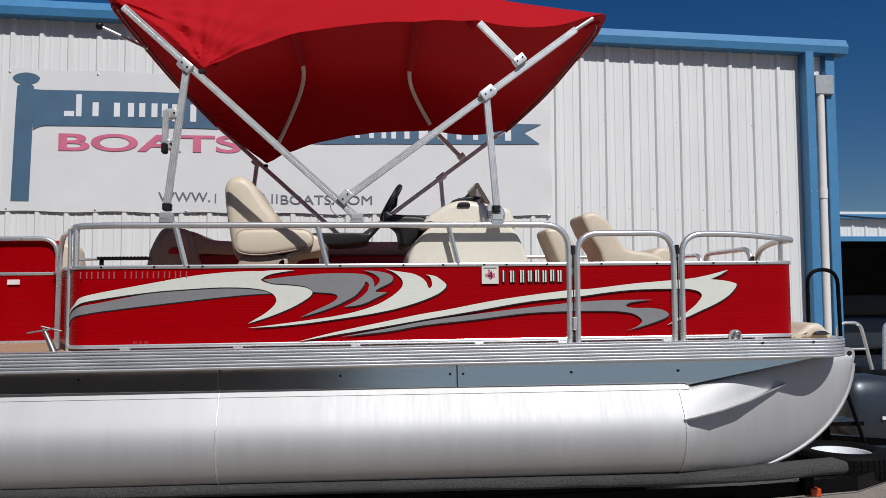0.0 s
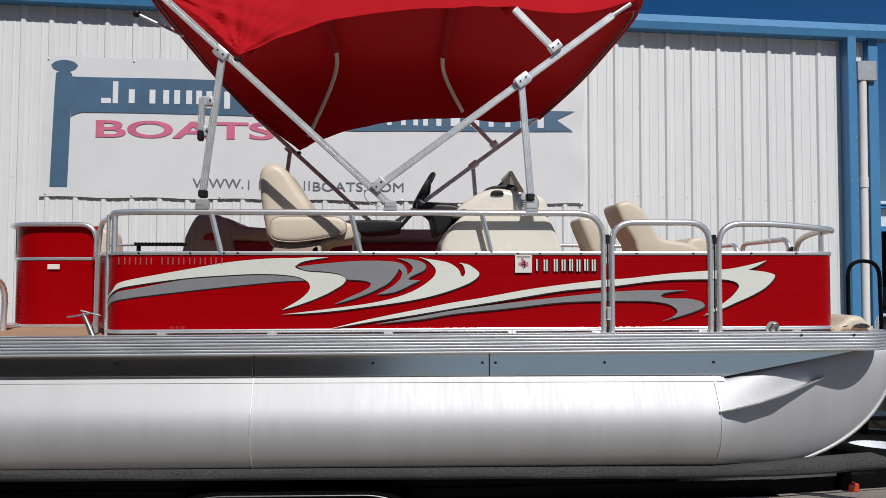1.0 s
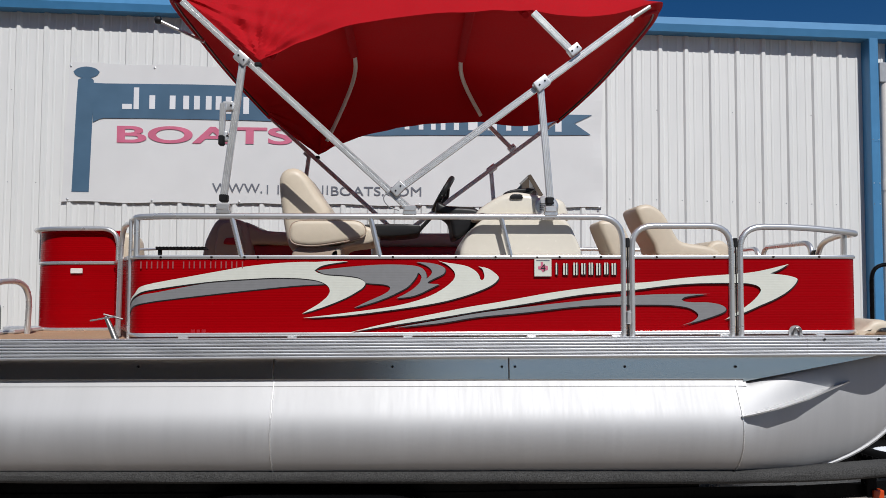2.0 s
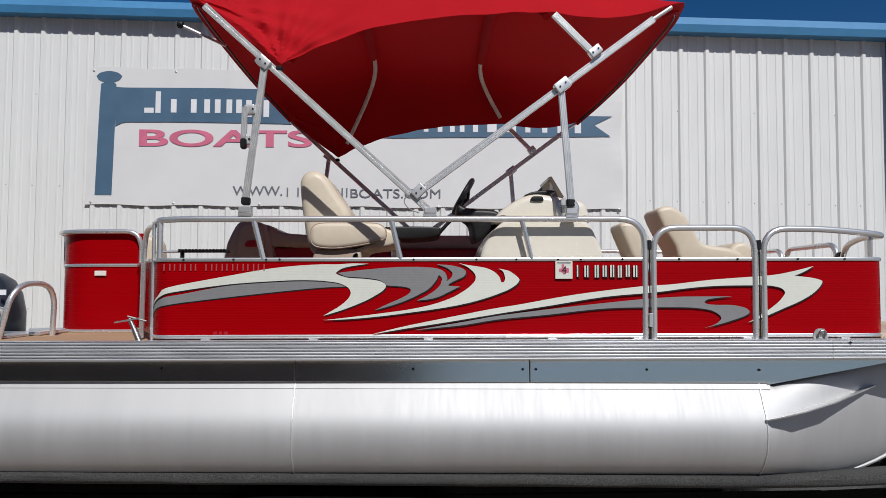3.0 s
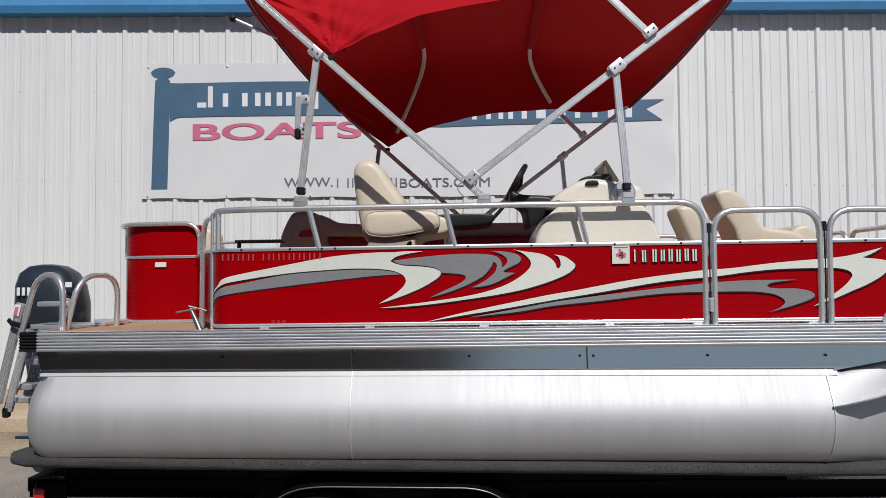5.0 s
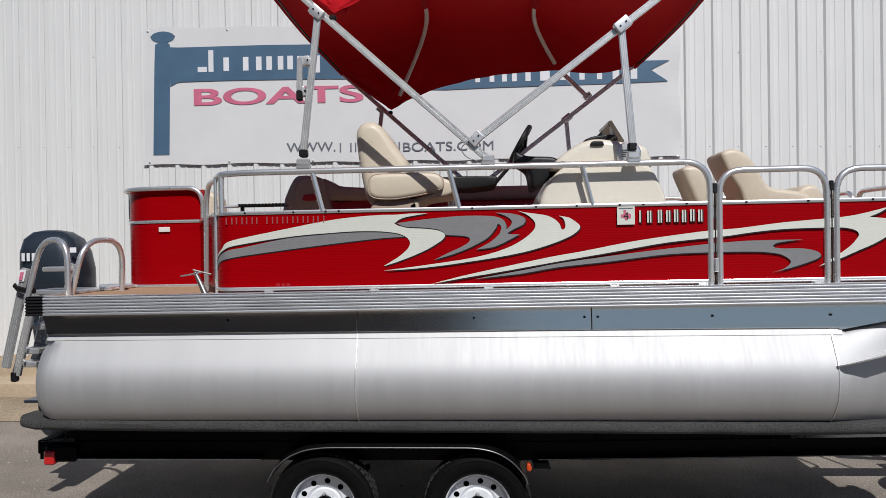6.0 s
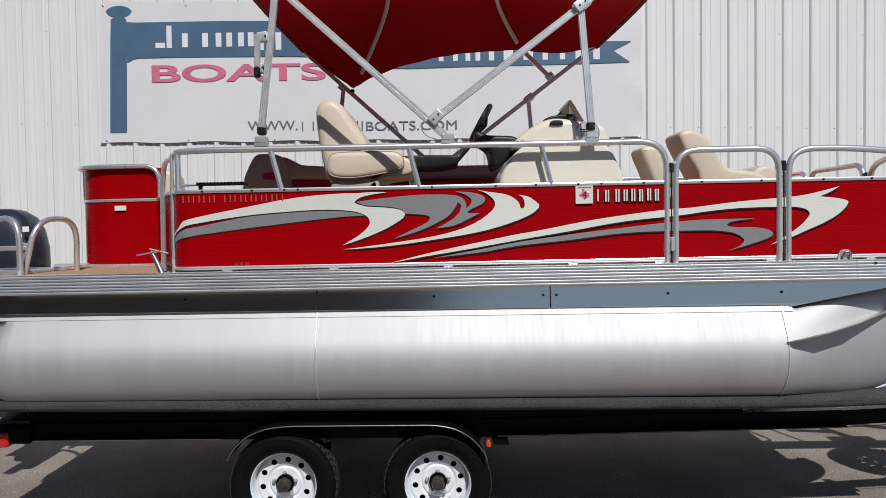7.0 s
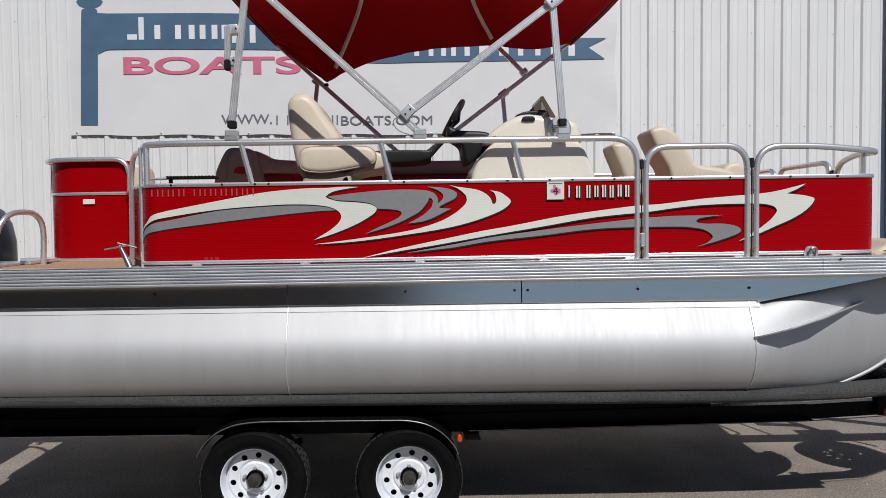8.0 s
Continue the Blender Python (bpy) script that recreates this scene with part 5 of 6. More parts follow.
part("steering_column", cushion([(0.455, 2.225), (0.47, 2.24), (0.53, 2.215), (0.67, 2.205), (0.71, 2.17), (0.67, 2.10), (0.60, 2.045), (0.555, 2.035), (0.535, 2.13), (0.49, 2.17), (0.455, 2.185)], 0.30, 0.66, 0.02), BLACK_PLASTIC, console, "black helm hood and column")

table = thing("cockpit_table", (0.2, 0.95, DECK_Z), "small dark table behind the helm", "table")
part("tabletop", cushion([(0.0, 2.115), (0.0, 2.15), (0.36, 2.15), (0.37, 2.11), (0.34, 2.09), (0.17, 2.075), (0.05, 2.09)], 0.80, 1.25, 0.01), BLACK_PLASTIC, table)
part("table_leg", sweep(bmesh.new(), [(0.08, 1.0, DECK_Z), (0.08, 1.0, 2.10)], 0.03, 12), ALU, table)
part("support_stay", sweep(bmesh.new(), [(0.35, 0.82, 2.10), (0.44, 0.82, 2.20)], 0.012, 8), BLACK_PLASTIC, table)

folded = thing("fishing_chair", (1.5, 0.6, DECK_Z), "tan moulded fishing chair turned away, behind the gate", "chair", "boat seats")
part("seat_shell", cushion([(1.525, 1.92), (1.475, 2.016), (1.433, 2.122), (1.445, 2.148), (1.49, 2.157), (1.535, 2.146), (1.596, 2.10), (1.64, 1.97), (1.64, 1.92)], 0.49, 0.76, 0.03), VINYL, folded)
part("pedestal", turned(bmesh.new(), [(0.15, 0), (0.15, 0.012), (0.035, 0.03), (0.03, 0.40), (0.11, 0.43)], (1.5, 0.62, DECK_Z), "z", 18), ALU, folded)
chair = thing("fishing_chair", (2.0, 1.05, DECK_Z), "tan moulded fishing chair with curved high back", "chair", "boat seats")
part("seat_shell", cushion([(1.94, 1.94), (1.90, 2.028), (1.835, 2.136), (1.787, 2.245), (1.797, 2.28), (1.845, 2.297), (1.90, 2.288), (1.975, 2.23), (2.06, 2.08), (2.11, 2.045), (2.265, 2.02), (2.342, 1.982), (2.34, 1.92), (2.1, 1.91)], 0.92, 1.26, 0.03), VINYL, chair)
part("pedestal", turned(bmesh.new(), [(0.15, 0), (0.15, 0.012), (0.035, 0.03), (0.03, 0.40), (0.11, 0.43)], (2.05, 1.07, DECK_Z), "z", 18), ALU, chair)
seat = thing("bow_seat", (2.35, 1.3, DECK_Z), "low cream bow seat behind the gate", "seat", "boat seats")
part("seat_cushion", cushion([(2.28, 1.90), (2.28, 2.0), (2.33, 2.055), (2.40, 2.06), (2.45, 2.0), (2.45, 1.90)], 1.0, 1.4, 0.03), VINYL, seat)
part("seat_base", a_box(2.22, 2.50, 0.95, 1.45, DECK_Z, 1.91, bevel=0.02), CONSOLE, seat)
rods = thing("rod_rack", (-1.0, 0.52, 1.9), "dark slatted rod rack behind the fence", "rack")
part("rack_leg", a_box(-1.26, -1.24, 0.79, 0.82, DECK_Z, 1.992), BLACK_PLASTIC, rods)
part("tray", a_box(-1.27, -0.96, 0.78, 0.84, 1.990, 2.002, bevel=0.003), BLACK_PLASTIC, rods)
for k in range(14):
    part("slat", a_box(-1.265 + 0.0215 * k, -1.255 + 0.0215 * k, 0.76, 0.86, 2.002, 2.010, bevel=0.002), BLACK_PLASTIC, rods)
part("rack_rail", sweep(bmesh.new(), [(-1.42, 0.80, 1.992), (-1.27, 0.80, 1.996)], 0.008, 8), ALU, rods)
aft_back = thing("rear_bench", (-1.5, 1.4, DECK_Z), "cream rounded rear bench back", "bench", "boat seats")
part("backrest", cushion([(-1.68, 1.49), (-1.68, 2.05), (-1.64, 2.12), (-1.57, 2.12), (-1.46, 2.05), (-1.46, 1.49)], 1.0, 1.14, 0.03), VINYL, aft_back)

# ---- outboard and ladder ----
motor = thing("outboard_motor", (-2.7, 1.29, 0.9), "dark navy outboard motor on the transom", "motor")


def cowling(cx, cy, cz, s=1.0, long=1.0):
    """A cowl: rounded block, higher and rounder on top, tapering down."""
    bm = bmesh.new()
    rings = []
    for z, hx, hy, shift in ((0.0, 0.23, 0.15, 0.02), (0.06, 0.265, 0.18, 0.01), (0.20, 0.27, 0.19, 0.0), (0.33, 0.255, 0.18, -0.015), (0.42, 0.215, 0.15, -0.03), (0.47, 0.14, 0.10, -0.04), (0.485, 0.05, 0.04, -0.04)):
        ring = []
        for k in range(28):
            w = 2 * math.pi * k / 28
            c_, s_ = math.cos(w), math.sin(w)
            p = 0.55
            ring.append(bm.verts.new((cx + s * long * (shift + hx * math.copysign(abs(c_) ** p, c_)), cy + s * hy * math.copysign(abs(s_) ** p, s_), cz + s * z)))
        rings.append(ring)
    for a, b in zip(rings, rings[1:]):
        for k in range(28):
            bm.faces.new((a[k], a[(k + 1) % 28], b[(k + 1) % 28], b[k]))
    bm.faces.new(rings[0])
    bm.faces.new(rings[-1])
    return bm


part("cowl", cowling(-2.735, 1.29, 1.39, 0.97, 0.86), COWL, motor, "glossy dark navy cowling")
part("leg", cushion([(-2.85, 0.45), (-2.88, 1.0), (-2.90, 1.40), (-2.58, 1.40), (-2.62, 1.0), (-2.68, 0.45)], 1.21, 1.37, 0.04), COWL, motor)
part("cavitation_plate", a_box(-2.92, -2.58, 1.15, 1.43, 0.66, 0.68), COWL, motor)
part("clamp_bracket", a_box(-2.62, -2.10, 1.14, 1.44, 1.10, 1.42, bevel=0.02), BLACK_PLASTIC, motor)
letter_bars("brand_bar", [(-2.885 + 0.036 * k, -2.863 + 0.036 * k) for k in range(3)], 1.645, 1.70, 1.098, INK_WHITE, motor)
letter_bars("power_bar", [(-2.545, -2.50)], 1.70, 1.735, 1.098, INK_WHITE, motor)

ladder = thing("boarding_ladder", (-2.5, 0.6, 0.85), "folded aluminium boarding ladder strapped to the stern", "ladder")
for dy, cut in ((0.0, 0.0), (0.30, 0.16)):
    part("side_rail", fluted_bar((-2.447 - 0.23 * cut, 0.44 + dy, 1.61 - cut), (-2.585, 0.44 + dy, 1.02), 0.050, 0.03), ALU, ladder)
    part("side_rail", fluted_bar((-2.435, 0.50 + dy, 1.45), (-2.558, 0.50 + dy, 0.965), 0.050, 0.03), ALU, ladder)
for z in (1.005, 1.085, 1.235):
    x = -2.49 - (1.40 - z) * 0.24
    part("tread", a_box(x + 0.02, x + 0.13, 0.53, 0.79, z, z + 0.035, bevel=0.006), ALU, ladder)
part("tread", a_box(-2.46, -2.27, 0.62, 0.72, 1.585, 1.615, bevel=0.006), ALU, ladder)
part("tread_bracket", fluted_bar((-2.275, 0.65, 1.63), (-2.315, 0.65, 1.47), 0.04, 0.03), ALU, ladder)
part("strap", sweep(bmesh.new(), [(-2.50, 0.40, 1.515), (-2.475, 0.39, 1.495), (-2.40, 0.38, 1.478), (-2.36, 0.38, 1.482)], 0.017, 8, flat=0.5), BLACK_PLASTIC, ladder)
part("foot_pad", a_box(-2.588, -2.548, 0.48, 0.52, 0.925, 0.985, bevel=0.008), BLACK_PLASTIC, ladder)
part("warning_label", slab(bmesh.new(), [(-2.492, 1.535), (-2.452, 1.535), (-2.434, 1.605), (-2.474, 1.605)], 0.418, 0.421), INK_WHITE, ladder, "white and red warning label", False)
part("label_mark", slab(bmesh.new(), [(-2.481, 1.542), (-2.461, 1.542), (-2.450, 1.59), (-2.470, 1.59)], 0.414, 0.417), INK_RED, ladder, "", False)

# ---- the trailer ----
trailer = thing("boat_trailer", (0.3, 1.27, 0.0), "black tandem-axle boat trailer with carpeted bunks", "trailer")


def bunk_timber(line, f):
    """A plank wrapped in carpet: rounded upper edge, the wrap tucked in below."""
    section = ((0.19, 0.036), (0.065, 0.040), (0.043, 0.034), (0.034, 0.018), (0.034, -0.002), (0.038, -0.012), (0.058, -0.026), (0.19, -0.030))
    bm = bmesh.new()
    rings = [[bm.verts.new((x, f(y + 0.004 * noise.noise((x * 3, z * 30, 1))), zc + z + 0.002 * noise.noise((x * 4, y, 2)))) for y, z in section]
             for x, zc in ((a[0] + (b[0] - a[0]) * k / 12, a[1] + (b[1] - a[1]) * k / 12) for a, b in zip(line, line[1:]) for k in range(13))]
    for p, q in zip(rings, rings[1:]):
        for k in range(8):
            bm.faces.new((p[k], p[(k + 1) % 8], q[(k + 1) % 8], q[k]))
    bm.faces.new(rings[0])
    bm.faces.new(rings[-1])
    bmesh.ops.remove_doubles(bm, verts=bm.verts, dist=1e-5)
    return bm


def trailer_side(f):
    part("bunk", bunk_timber([(-2.25, 0.782), (-2.18, 0.766), (-1.5, 0.756), (1.0, 0.740), (2.1, 0.731), (2.6, 0.744), (3.02, 0.772)], f), CARPET, trailer, "carpet-wrapped support bunk")
    part("side_beam", sweep(bmesh.new(), [(-2.29, f(0.32), 0.566), (0.6, f(0.32), 0.560), (2.5, f(0.32), 0.588)], 0.072, 4, flat=0.7), BLACK_STEEL, trailer, "black steel side beam", False)
    for x0, x1, z0, z1 in ((-2.03, -0.98, 0.536, 0.5345), (0.56, 2.5, 0.5345, 0.562)):
        flange = part("beam_flange", sweep(bmesh.new(), [(x0, f(0.245), z0), (x1, f(0.245), z1)], 0.050, 4, flat=0.08, up=(0, 1, 0)), BLACK_STEEL, trailer, "black angle flange along the beam", False)
        # thin grey line standing in for the glint on the flange
        part("flange_edge", sweep(bmesh.new(), [(x0, f(0.208), z0), (x1, f(0.208), z1)], 0.0022, 4), GLINT_EDGE, flange)
    part("tongue_edge", sweep(bmesh.new(), [(2.5, f(0.262), 0.546), (3.28, f(0.365), 0.556), (4.58, f(1.145), 0.556)], 0.003, 4), GLINT_EDGE, trailer)
    part("tongue_beam", sweep(bmesh.new(), [(2.45, f(0.32), 0.59), (3.3, f(0.42), 0.60), (4.6, f(1.2), 0.60)], 0.06, 4, flat=0.7), BLACK_STEEL, trailer, "black steel tongue beam", False)
    # added black strip fills the shaded gap between bunk and beam
    part("bunk_channel", a_box(-2.10, 1.95, *sorted((f(0.30), f(0.37))), 0.60, 0.735, bevel=0.004), BLACK_STEEL, trailer, "black strip added for the shade under the bunk")
    for x in (-1.9, -1.0, 0.9, 1.8, 2.95):
        part("bunk_bracket", a_box(x - 0.03, x + 0.03, *sorted((f(0.30), f(0.368))), 0.56, 0.74, bevel=0.006), BLACK_STEEL, trailer)
    # fender: a tandem arch with a rolled lip
    arch = [(-0.905, 0.47), (-0.87, 0.535), (-0.80, 0.60), (-0.70, 0.642), (-0.58, 0.655), (0.22, 0.652), (0.33, 0.63), (0.42, 0.575), (0.48, 0.50), (0.495, 0.46)]
    path = rounded([(x, f(0.07), z - 0.012) for x, z in arch], 0.05, 4)
    bm = bmesh.new()
    rows = []
    for p in path:
        rows.append([bm.verts.new((p.x, f(0.07), p.z - 0.012)), bm.verts.new((p.x, f(0.07), p.z - 0.002)), bm.verts.new((p.x, f(0.085), p.z + 0.007)), bm.verts.new((p.x, f(0.30), p.z + 0.010))])
    for a, b in zip(rows, rows[1:]):
        for j in range(3):
            bm.faces.new((a[j], a[j + 1], b[j + 1], b[j]))
    fender = part("fender", bm, BLACK_STEEL, trailer, "glossy black tandem fender")
    fender.modifiers.new("thick", "SOLIDIFY").thickness = 0.004
    part("fender_lip", sweep(bmesh.new(), [(p.x, f(0.068), p.z - 0.004) for p in path], 0.0035, 6), GLINT_EDGE, fender)
    part("side_light", cushion([(0.492, 0.506), (0.492, 0.536), (0.508, 0.541), (0.518, 0.52), (0.512, 0.503)], *sorted((f(0.10), f(0.14))), 0.006), AMBER, trailer, "amber side marker")
    part("light_bracket", a_box(0.53, 0.62, *sorted((f(0.12), f(0.30))), 0.508, 0.514), BLACK_STEEL, trailer)
    part("front_marker", a_box(2.95, 3.01, *sorted((f(0.28), f(0.33))), 0.558, 0.607, bevel=0.006), AMBER, trailer, "amber front marker")
    part("tail_light", a_box(-2.235, -2.175, *sorted((f(0.22), f(0.28))), 0.497, 0.578, bevel=0.008), RED_LENS, trailer, "red tail light")
    part("light_box", a_box(-2.235, -2.06, *sorted((f(0.24), f(0.34))), 0.51, 0.60, bevel=0.008), BLACK_STEEL, trailer)
    for hx in (-0.620, 0.226):
        wheel_at(hx, f, trailer)


def wheel_disc(hx, cy, cz, s):
    """A dished steel disc, ten round holes cut through it."""
    bm = bmesh.new()
    n = 80

    def ring(r, o):
        return [bm.verts.new((hx + r * math.cos(2 * math.pi * k / n), cy + o * s, cz + r * math.sin(2 * math.pi * k / n))) for k in range(n)]
    rim_out, hole_out, hole_in, dip, boss, centre = ring(0.172, 0.024), ring(0.150, 0.002), ring(0.106, 0.0), ring(0.092, 0.010), ring(0.082, -0.002), ring(0.034, -0.002)
    for a, b in ((rim_out, hole_out), (hole_in, dip), (dip, boss), (boss, centre)):
        for k in range(n):
            bm.faces.new((a[k], a[(k + 1) % n], b[(k + 1) % n], b[k]))
    for h in range(10):
        w = 2 * math.pi * (h + 0.3) / 10
        ids = [(int(round(w / (2 * math.pi) * n)) + d) % n for d in range(-4, 5)]
        loop = [hole_out[k] for k in ids] + [hole_in[k] for k in reversed(ids)]
        hole = [bm.verts.new((hx + 0.128 * math.cos(w) + 0.0165 * math.cos(q), cy + 0.001 * s, cz + 0.128 * math.sin(w) + 0.0165 * math.sin(q))) for q in (2 * math.pi * j / 14 for j in range(14))]
        edges = []
        for circuit in (loop, hole):
            for j in range(len(circuit)):
                pair = (circuit[j], circuit[(j + 1) % len(circuit)])
                edges.append(bm.edges.get(pair) or bm.edges.new(pair))
        bmesh.ops.triangle_fill(bm, use_beauty=True, edges=edges)
        deep = [bm.verts.new((v.co.x, v.co.y + 0.006 * s, v.co.z)) for v in hole]
        for j in range(14):
            bm.faces.new((hole[j], hole[(j + 1) % 14], deep[(j + 1) % 14], deep[j]))
    return bm


def wheel_at(hx, f, owner):
    """A trailer wheel: tyre with tread blocks, white eight-spoke-hole rim, hub and nuts."""
    s = 1 if f(1) > f(0) else -1
    cy, cz = f(0.20), 0.292
    wheel_part = part("wheel", turned(bmesh.new(), [(0.05, -0.02), (0.05, 0.16)], (hx, cy, cz), "y", 16), BLACK_STEEL, owner, "trailer wheel")
    prof = [(0.182, -0.060), (0.196, -0.080), (0.206, -0.082), (0.210, -0.086), (0.238, -0.094), (0.262, -0.092), (0.266, -0.095), (0.272, -0.092), (0.284, -0.076), (0.292, -0.050), (0.2935, 0.0), (0.292, 0.050), (0.284, 0.076), (0.25, 0.088), (0.19, 0.07)]
    part("tyre", turned(bmesh.new(), [(r, o * s) for r, o in prof], (hx, cy, cz), "y", 56, cap=False), RUBBER, wheel_part, "worn black tyre")
    bm = bmesh.new()
    for k in range(44):
        w = 2 * math.pi * k / 44
        for o, wd in ((-0.045, 0.030), (-0.008, 0.030), (0.030, 0.034)):
            m = Matrix.Translation((hx, cy, cz)) @ Matrix.Rotation(w + (0.06 if abs(o) < 0.02 else 0), 4, "Y") @ Matrix.Translation((0.2882, o * s, 0)) @ Matrix.Diagonal((0.012, wd, 0.031, 1))
            bmesh.ops.create_cube(bm, size=1, matrix=m)
    part("tread", bm, TREAD, wheel_part, "grey tread blocks", False)
    # rim: lip, well and disc with round holes
    bm = turned(bmesh.new(), [(r, o * s) for r, o in ((0.168, 0.05), (0.170, -0.040), (0.178, -0.058), (0.190, -0.064), (0.192, -0.060), (0.186, -0.050), (0.186, 0.05))], (hx, cy, cz), "y", 48, cap=False)
    part("rim", bm, RIM, wheel_part, "white painted steel rim")
    part("disc", wheel_disc(hx, cy, cz, s), RIM, wheel_part, "white steel wheel disc with ten round holes")
    part("drum", turned(bmesh.new(), [(0.165, 0.035 * s), (0.165, 0.05 * s)], (hx, cy, cz), "y", 24), BLACK_STEEL, wheel_part, "black drum behind the holes")
    for k in range(5):
        w = 2 * math.pi * (k + 0.25) / 5
        part("lug_nut", turned(bmesh.new(), [(0.011, 0.0), (0.011, -0.020 * s), (0.006, -0.026 * s)], (hx + 0.062 * math.cos(w), cy - 0.006 * s, cz + 0.062 * math.sin(w)), "y", 6), POLISHED, wheel_part)
    part("hub_cap", turned(bmesh.new(), [(0.036, 0.0), (0.036, -0.045 * s), (0.030, -0.058 * s), (0.012, -0.062 * s)], (hx, cy - 0.015 * s, cz), "y", 18), RUST, wheel_part, "greasy dark hub cap")


both_sides(trailer_side)
for x in (-2.28, -1.6, -0.2, 0.65, 1.5, 2.4):
    part("cross_member", a_box(x - 0.035, x + 0.035, 0.30, BEAM - 0.30, 0.54, 0.62, bevel=0.006), BLACK_STEEL, trailer)
for x in (-0.620, 0.226):
    part("axle", sweep(bmesh.new(), [(x, 0.25, 0.294), (x, BEAM - 0.25, 0.294)], 0.04, 10), BLACK_STEEL, trailer)
    for f in (lambda y: y, lambda y: BEAM - y):
        part("leaf_spring", sweep(bmesh.new(), [(x - 0.22, f(0.42), 0.44), (x, f(0.42), 0.35), (x + 0.22, f(0.42), 0.44)], 0.025, 4), BLACK_STEEL, trailer)
part("tongue", a_box(2.4, 6.0, 1.215, 1.335, 0.53, 0.63, bevel=0.006), BLACK_STEEL, trailer)
part("winch_post", sweep(bmesh.new(), [(3.66, 1.27, 0.6), (3.62, 1.27, 1.08)], 0.045, 4), BLACK_STEEL, trailer)
part("winch_arm", sweep(bmesh.new(), [(3.66, 1.27, 0.98), (3.30, 1.27, 1.06)], 0.035, 4), BLACK_STEEL, trailer)
part("stay", sweep(bmesh.new(), [(3.64, 1.0, 1.13), (3.81, 1.0, 0.62)], 0.013, 6), BLACK_STEEL, trailer)
part("step_plate", a_box(3.46, 3.80, 1.02, 1.25, 0.83, 0.86), BLACK_STEEL, trailer)
part("jack_stand", sweep(bmesh.new(), [(5.4, 1.27, 0.02), (5.4, 1.27, 0.9)], 0.035, 12), BLACK_STEEL, trailer)
spare = thing("spare_wheel", (3.475, 0.80, 0.55), "spare trailer wheel with white rim lying flat on the tongue", "wheel")
prof = [(0.182, 0.060), (0.200, 0.082), (0.235, 0.092), (0.262, 0.086), (0.280, 0.070), (0.288, 0.045), (0.290, 0.0), (0.288, -0.045), (0.280, -0.070), (0.25, -0.085), (0.19, -0.07)]
part("tyre", turned(bmesh.new(), prof, (3.475, 0.80, 0.645), "z", 48, cap=False), RUBBER, spare)
bm = bmesh.new()
for k in range(44):
    w = 2 * math.pi * k / 44
    for o in (-0.042, 0.0, 0.042):
        bmesh.ops.create_cube(bm, size=1, matrix=Matrix.Translation((3.475, 0.80, 0.645)) @ Matrix.Rotation(w, 4, "Z") @ Matrix.Translation((0.288, 0, o)) @ Matrix.Diagonal((0.012, 0.029, 0.032, 1)))
part("tread", bm, RUBBER, spare, "", False)
bm = bmesh.new()
rings = [[bm.verts.new((3.475 + r * math.cos(2 * math.pi * k / 40), 0.80 + r * math.sin(2 * math.pi * k / 40), 0.645 + o)) for k in range(40)]
         for r, o in ((0.03, -0.01), (0.105, -0.012), (0.135, -0.004), (0.155, 0.0), (0.168, 0.03), (0.178, 0.058), (0.190, 0.066), (0.192, 0.05), (0.186, -0.05))]
for i, (a, b) in enumerate(zip(rings, rings[1:])):
    for k in range(40):
        if not (i == 1 and k % 4 == 0):
            bm.faces.new((a[k], a[(k + 1) % 40], b[(k + 1) % 40], b[k]))
part("rim", bm, RIM, spare, "white painted steel rim with round holes")
for k in range(5):
    w = 2 * math.pi * k / 5
    part("stud", turned(bmesh.new(), [(0.010, 0), (0.010, 0.03)], (3.475 + 0.062 * math.cos(w), 0.80 + 0.062 * math.sin(w), 0.645), "z", 6), BLACK_STEEL, spare)
part("carrier", a_box(3.44, 3.56, 0.74, 1.25, 0.53, 0.585), BLACK_STEEL, spare)
guide = thing("ladder_hoop", (3.05, 0.62, 1.4), "bent black tube ladder hoop on the bow deck edge", "hoop")
part("tube", pipe([(2.96, 0.62, 1.44), (3.17, 0.62, 1.44), (3.17, 0.62, 1.89), (3.375, 0.62, 1.89), (3.385, 0.62, 1.37), (2.96, 0.62, 1.37)], 0.0125, 0.11, 10), BLACK_STEEL, guide)

# ---- the next boat, in part behind the bow ----
other = thing("second_boat_motor", (5.82, 3.95, 0), "dark outboard of another boat parked beyond the bow", "motor")
part("cowl", cowling(5.86, 3.98, 0.20, 1.36), COWL, other, "glossy dark grey cowling")
letter_bars("power_bar", [(5.83, 5.87), (5.885, 5.925), (5.94, 5.98)], 0.40, 0.435, 3.70, INK_WHITE, other)
part("leg", a_box(5.70, 6.05, 3.88, 4.08, 0.0, 0.22, bevel=0.02), BLACK_PLASTIC, other)
part("bracket", a_box(5.9, 6.5, 4.05, 4.5, 0.30, 0.78, bevel=0.03), BLACK_PLASTIC, other)
second = thing("second_boat", (7.5, 5.0, 0), "stern of another boat with aluminium boarding rails", "boat")
part("platform", a_box(6.45, 9.5, 4.4, 6.6, 0.72, 0.84, bevel=0.02), BLACK_PLASTIC, second, "black stern platform")
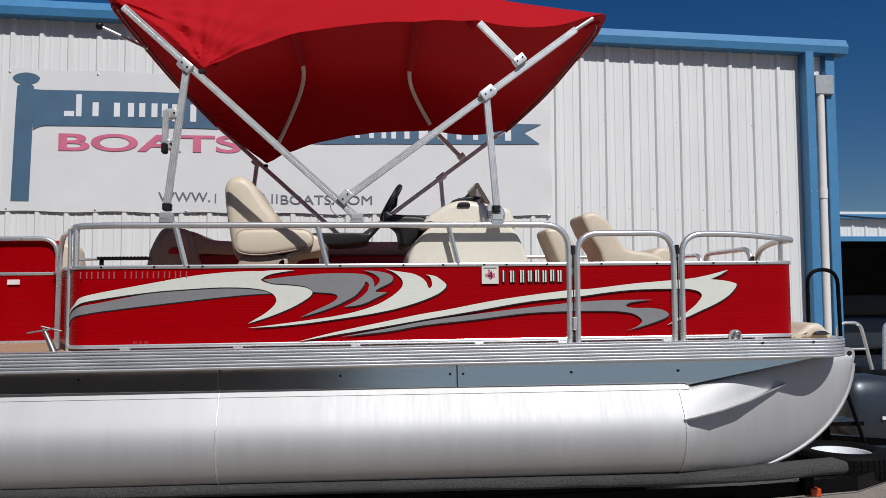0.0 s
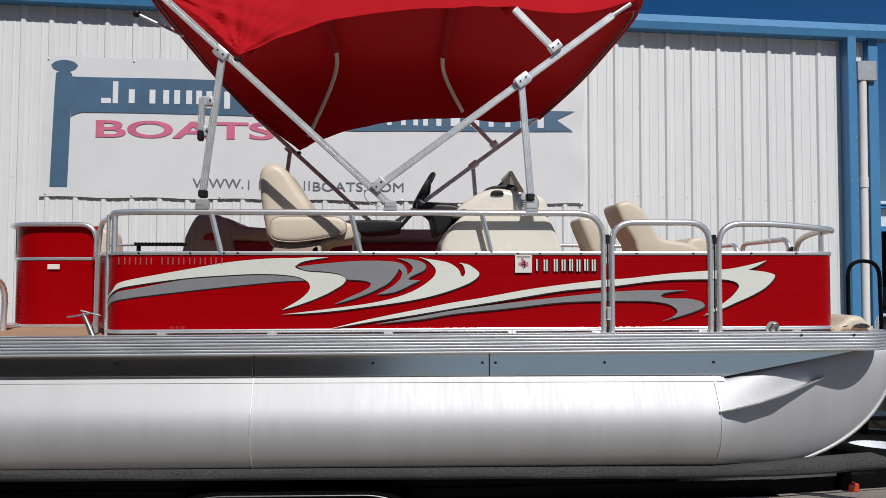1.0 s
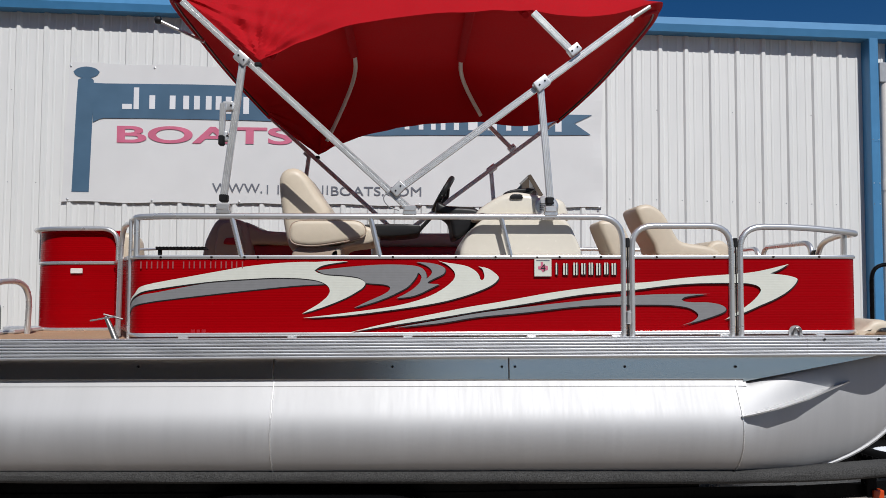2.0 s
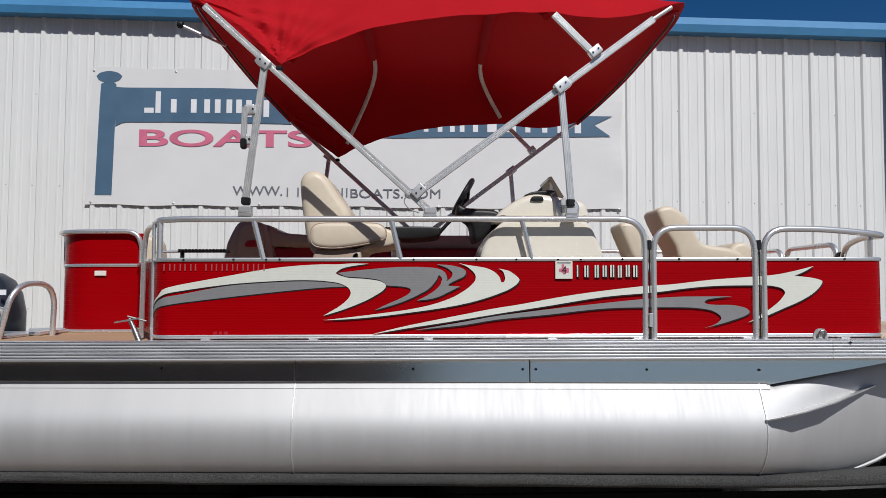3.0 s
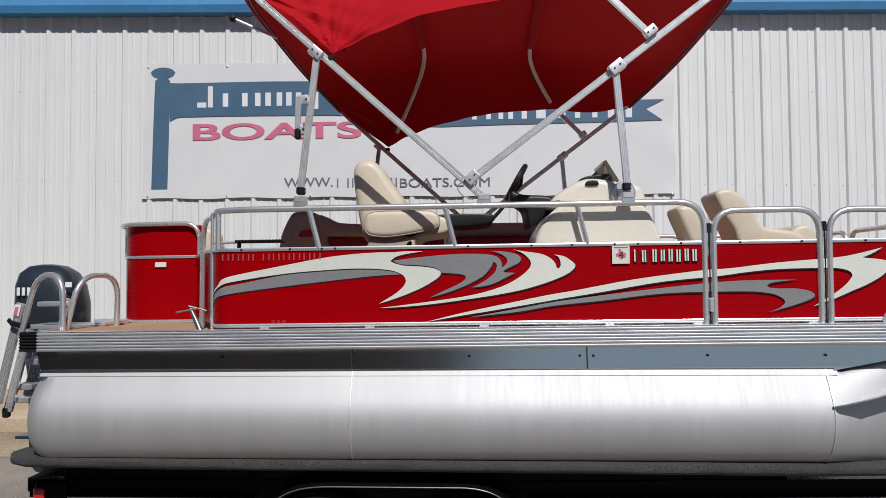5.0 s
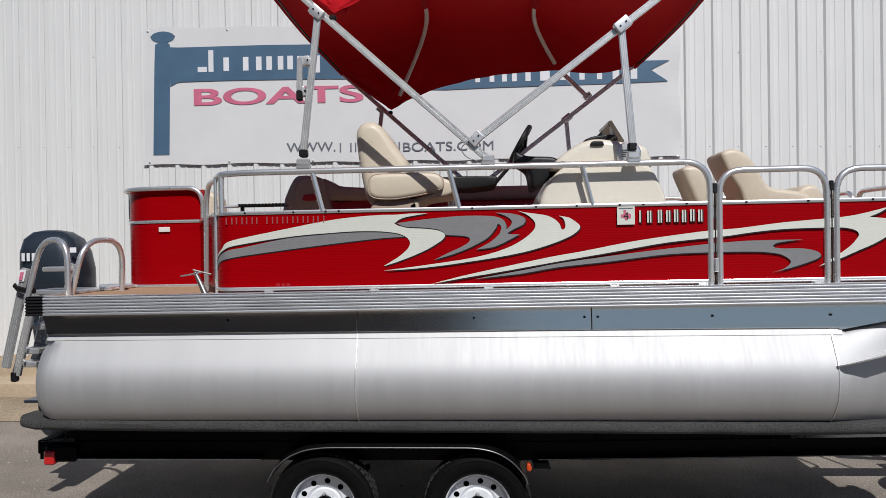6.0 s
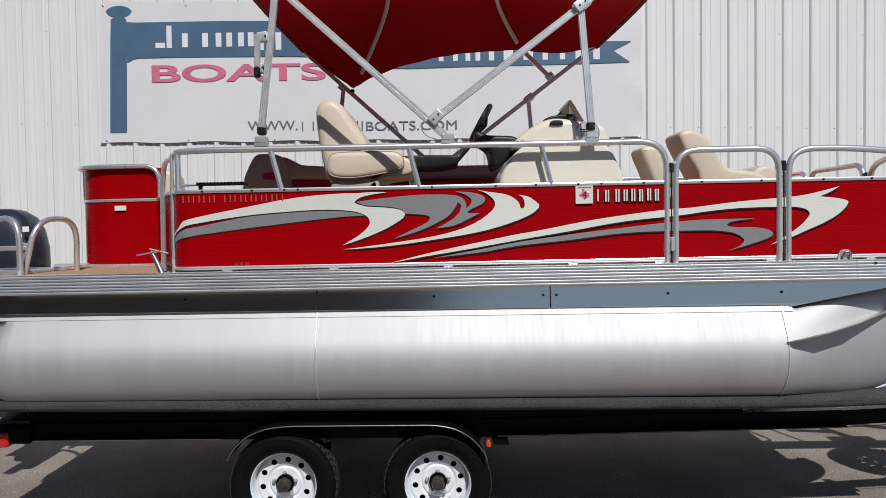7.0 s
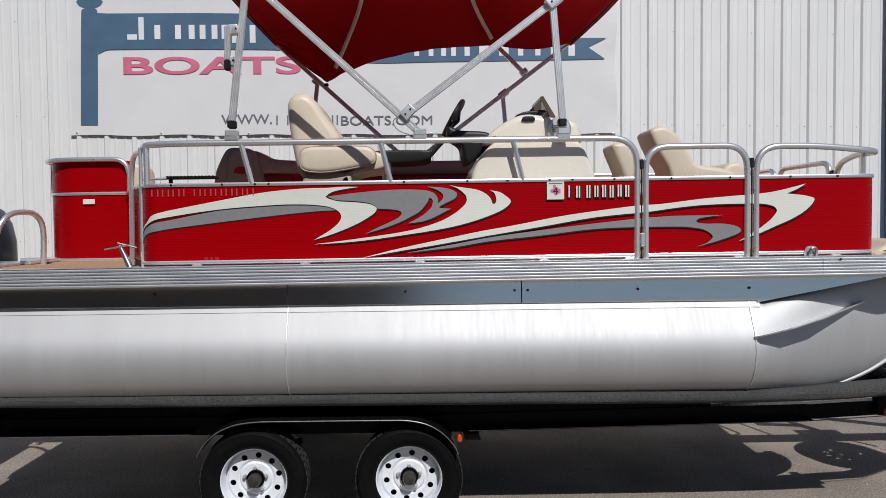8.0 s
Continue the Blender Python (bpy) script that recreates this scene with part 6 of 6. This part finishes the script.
for x in (5.92, 6.50):
    rail = part("boarding_rail", pipe([(x - 0.06, 4.5, 0.85), (x - 0.035, 4.5, 1.40), (x + 0.24, 4.5, 1.40), (x + 0.37, 4.5, 0.85)], 0.021, 0.10, 10), ALU, second, "bent aluminium boarding rail")
    part("rail_bar", sweep(bmesh.new(), [(x - 0.045, 4.5, 1.09), (x + 0.31, 4.5, 1.09)], 0.016, 8), ALU, rail)
part("hull", a_box(6.3, 9.5, 4.5, 6.5, 0.0, 0.74, bevel=0.08), BLACK_PLASTIC, second)

# loose grit on the asphalt
rng = random.Random(7)
verts, faces = [], []
for k in range(5000):
    x, y = rng.uniform(-5.0, 5.0), rng.uniform(-1.6, 3.0)
    r = 0.0025 + 0.008 * rng.random() ** 3
    turn = rng.uniform(0, 6.28)
    b0 = len(verts)
    verts += [(x + r * math.cos(turn + 1.57 * q) * rng.uniform(0.7, 1.3), y + r * math.sin(turn + 1.57 * q) * rng.uniform(0.7, 1.3), 0.0005) for q in range(4)] + [(x, y, r * rng.uniform(0.6, 1.1))]
    faces += [(b0 + q, b0 + (q + 1) % 4, b0 + 4) for q in range(4)]
me = bpy.data.meshes.new("grit")
me.from_pydata(verts, [], faces)
me.materials.append(GRIT)
tagged(new("grit", me), "loose grit and pebbles scattered on the asphalt", "gravel", kind="stuff")

# dry red-brown leaves in the sun behind the bow
verts, faces = [], []
for k in range(90):
    x, y = rng.gauss(3.75, 0.28), rng.gauss(3.05, 0.12)
    r, turn = rng.uniform(0.02, 0.045), rng.uniform(0, 6.28)
    c, q = math.cos(turn), math.sin(turn)
    b0 = len(verts)
    for u, v, w in ((-1, 0, 0.1), (-0.3, 0.45, 0.5), (0.5, 0.4, 0.6), (1, 0, 0.3), (0.5, -0.4, 0.5), (-0.3, -0.45, 0.4)):
        verts.append((x + r * (u * c - v * q), y + r * (u * q + v * c), 0.004 + r * w * rng.uniform(0.3, 0.9)))
    faces.append(tuple(range(b0, b0 + 6)))
me = bpy.data.meshes.new("fallen_leaves")
me.from_pydata(verts, [], faces)
me.materials.append(LEAF)
tagged(new("fallen_leaves", me), "dry red-brown leaves scattered on the gravel", "leaves", kind="stuff")
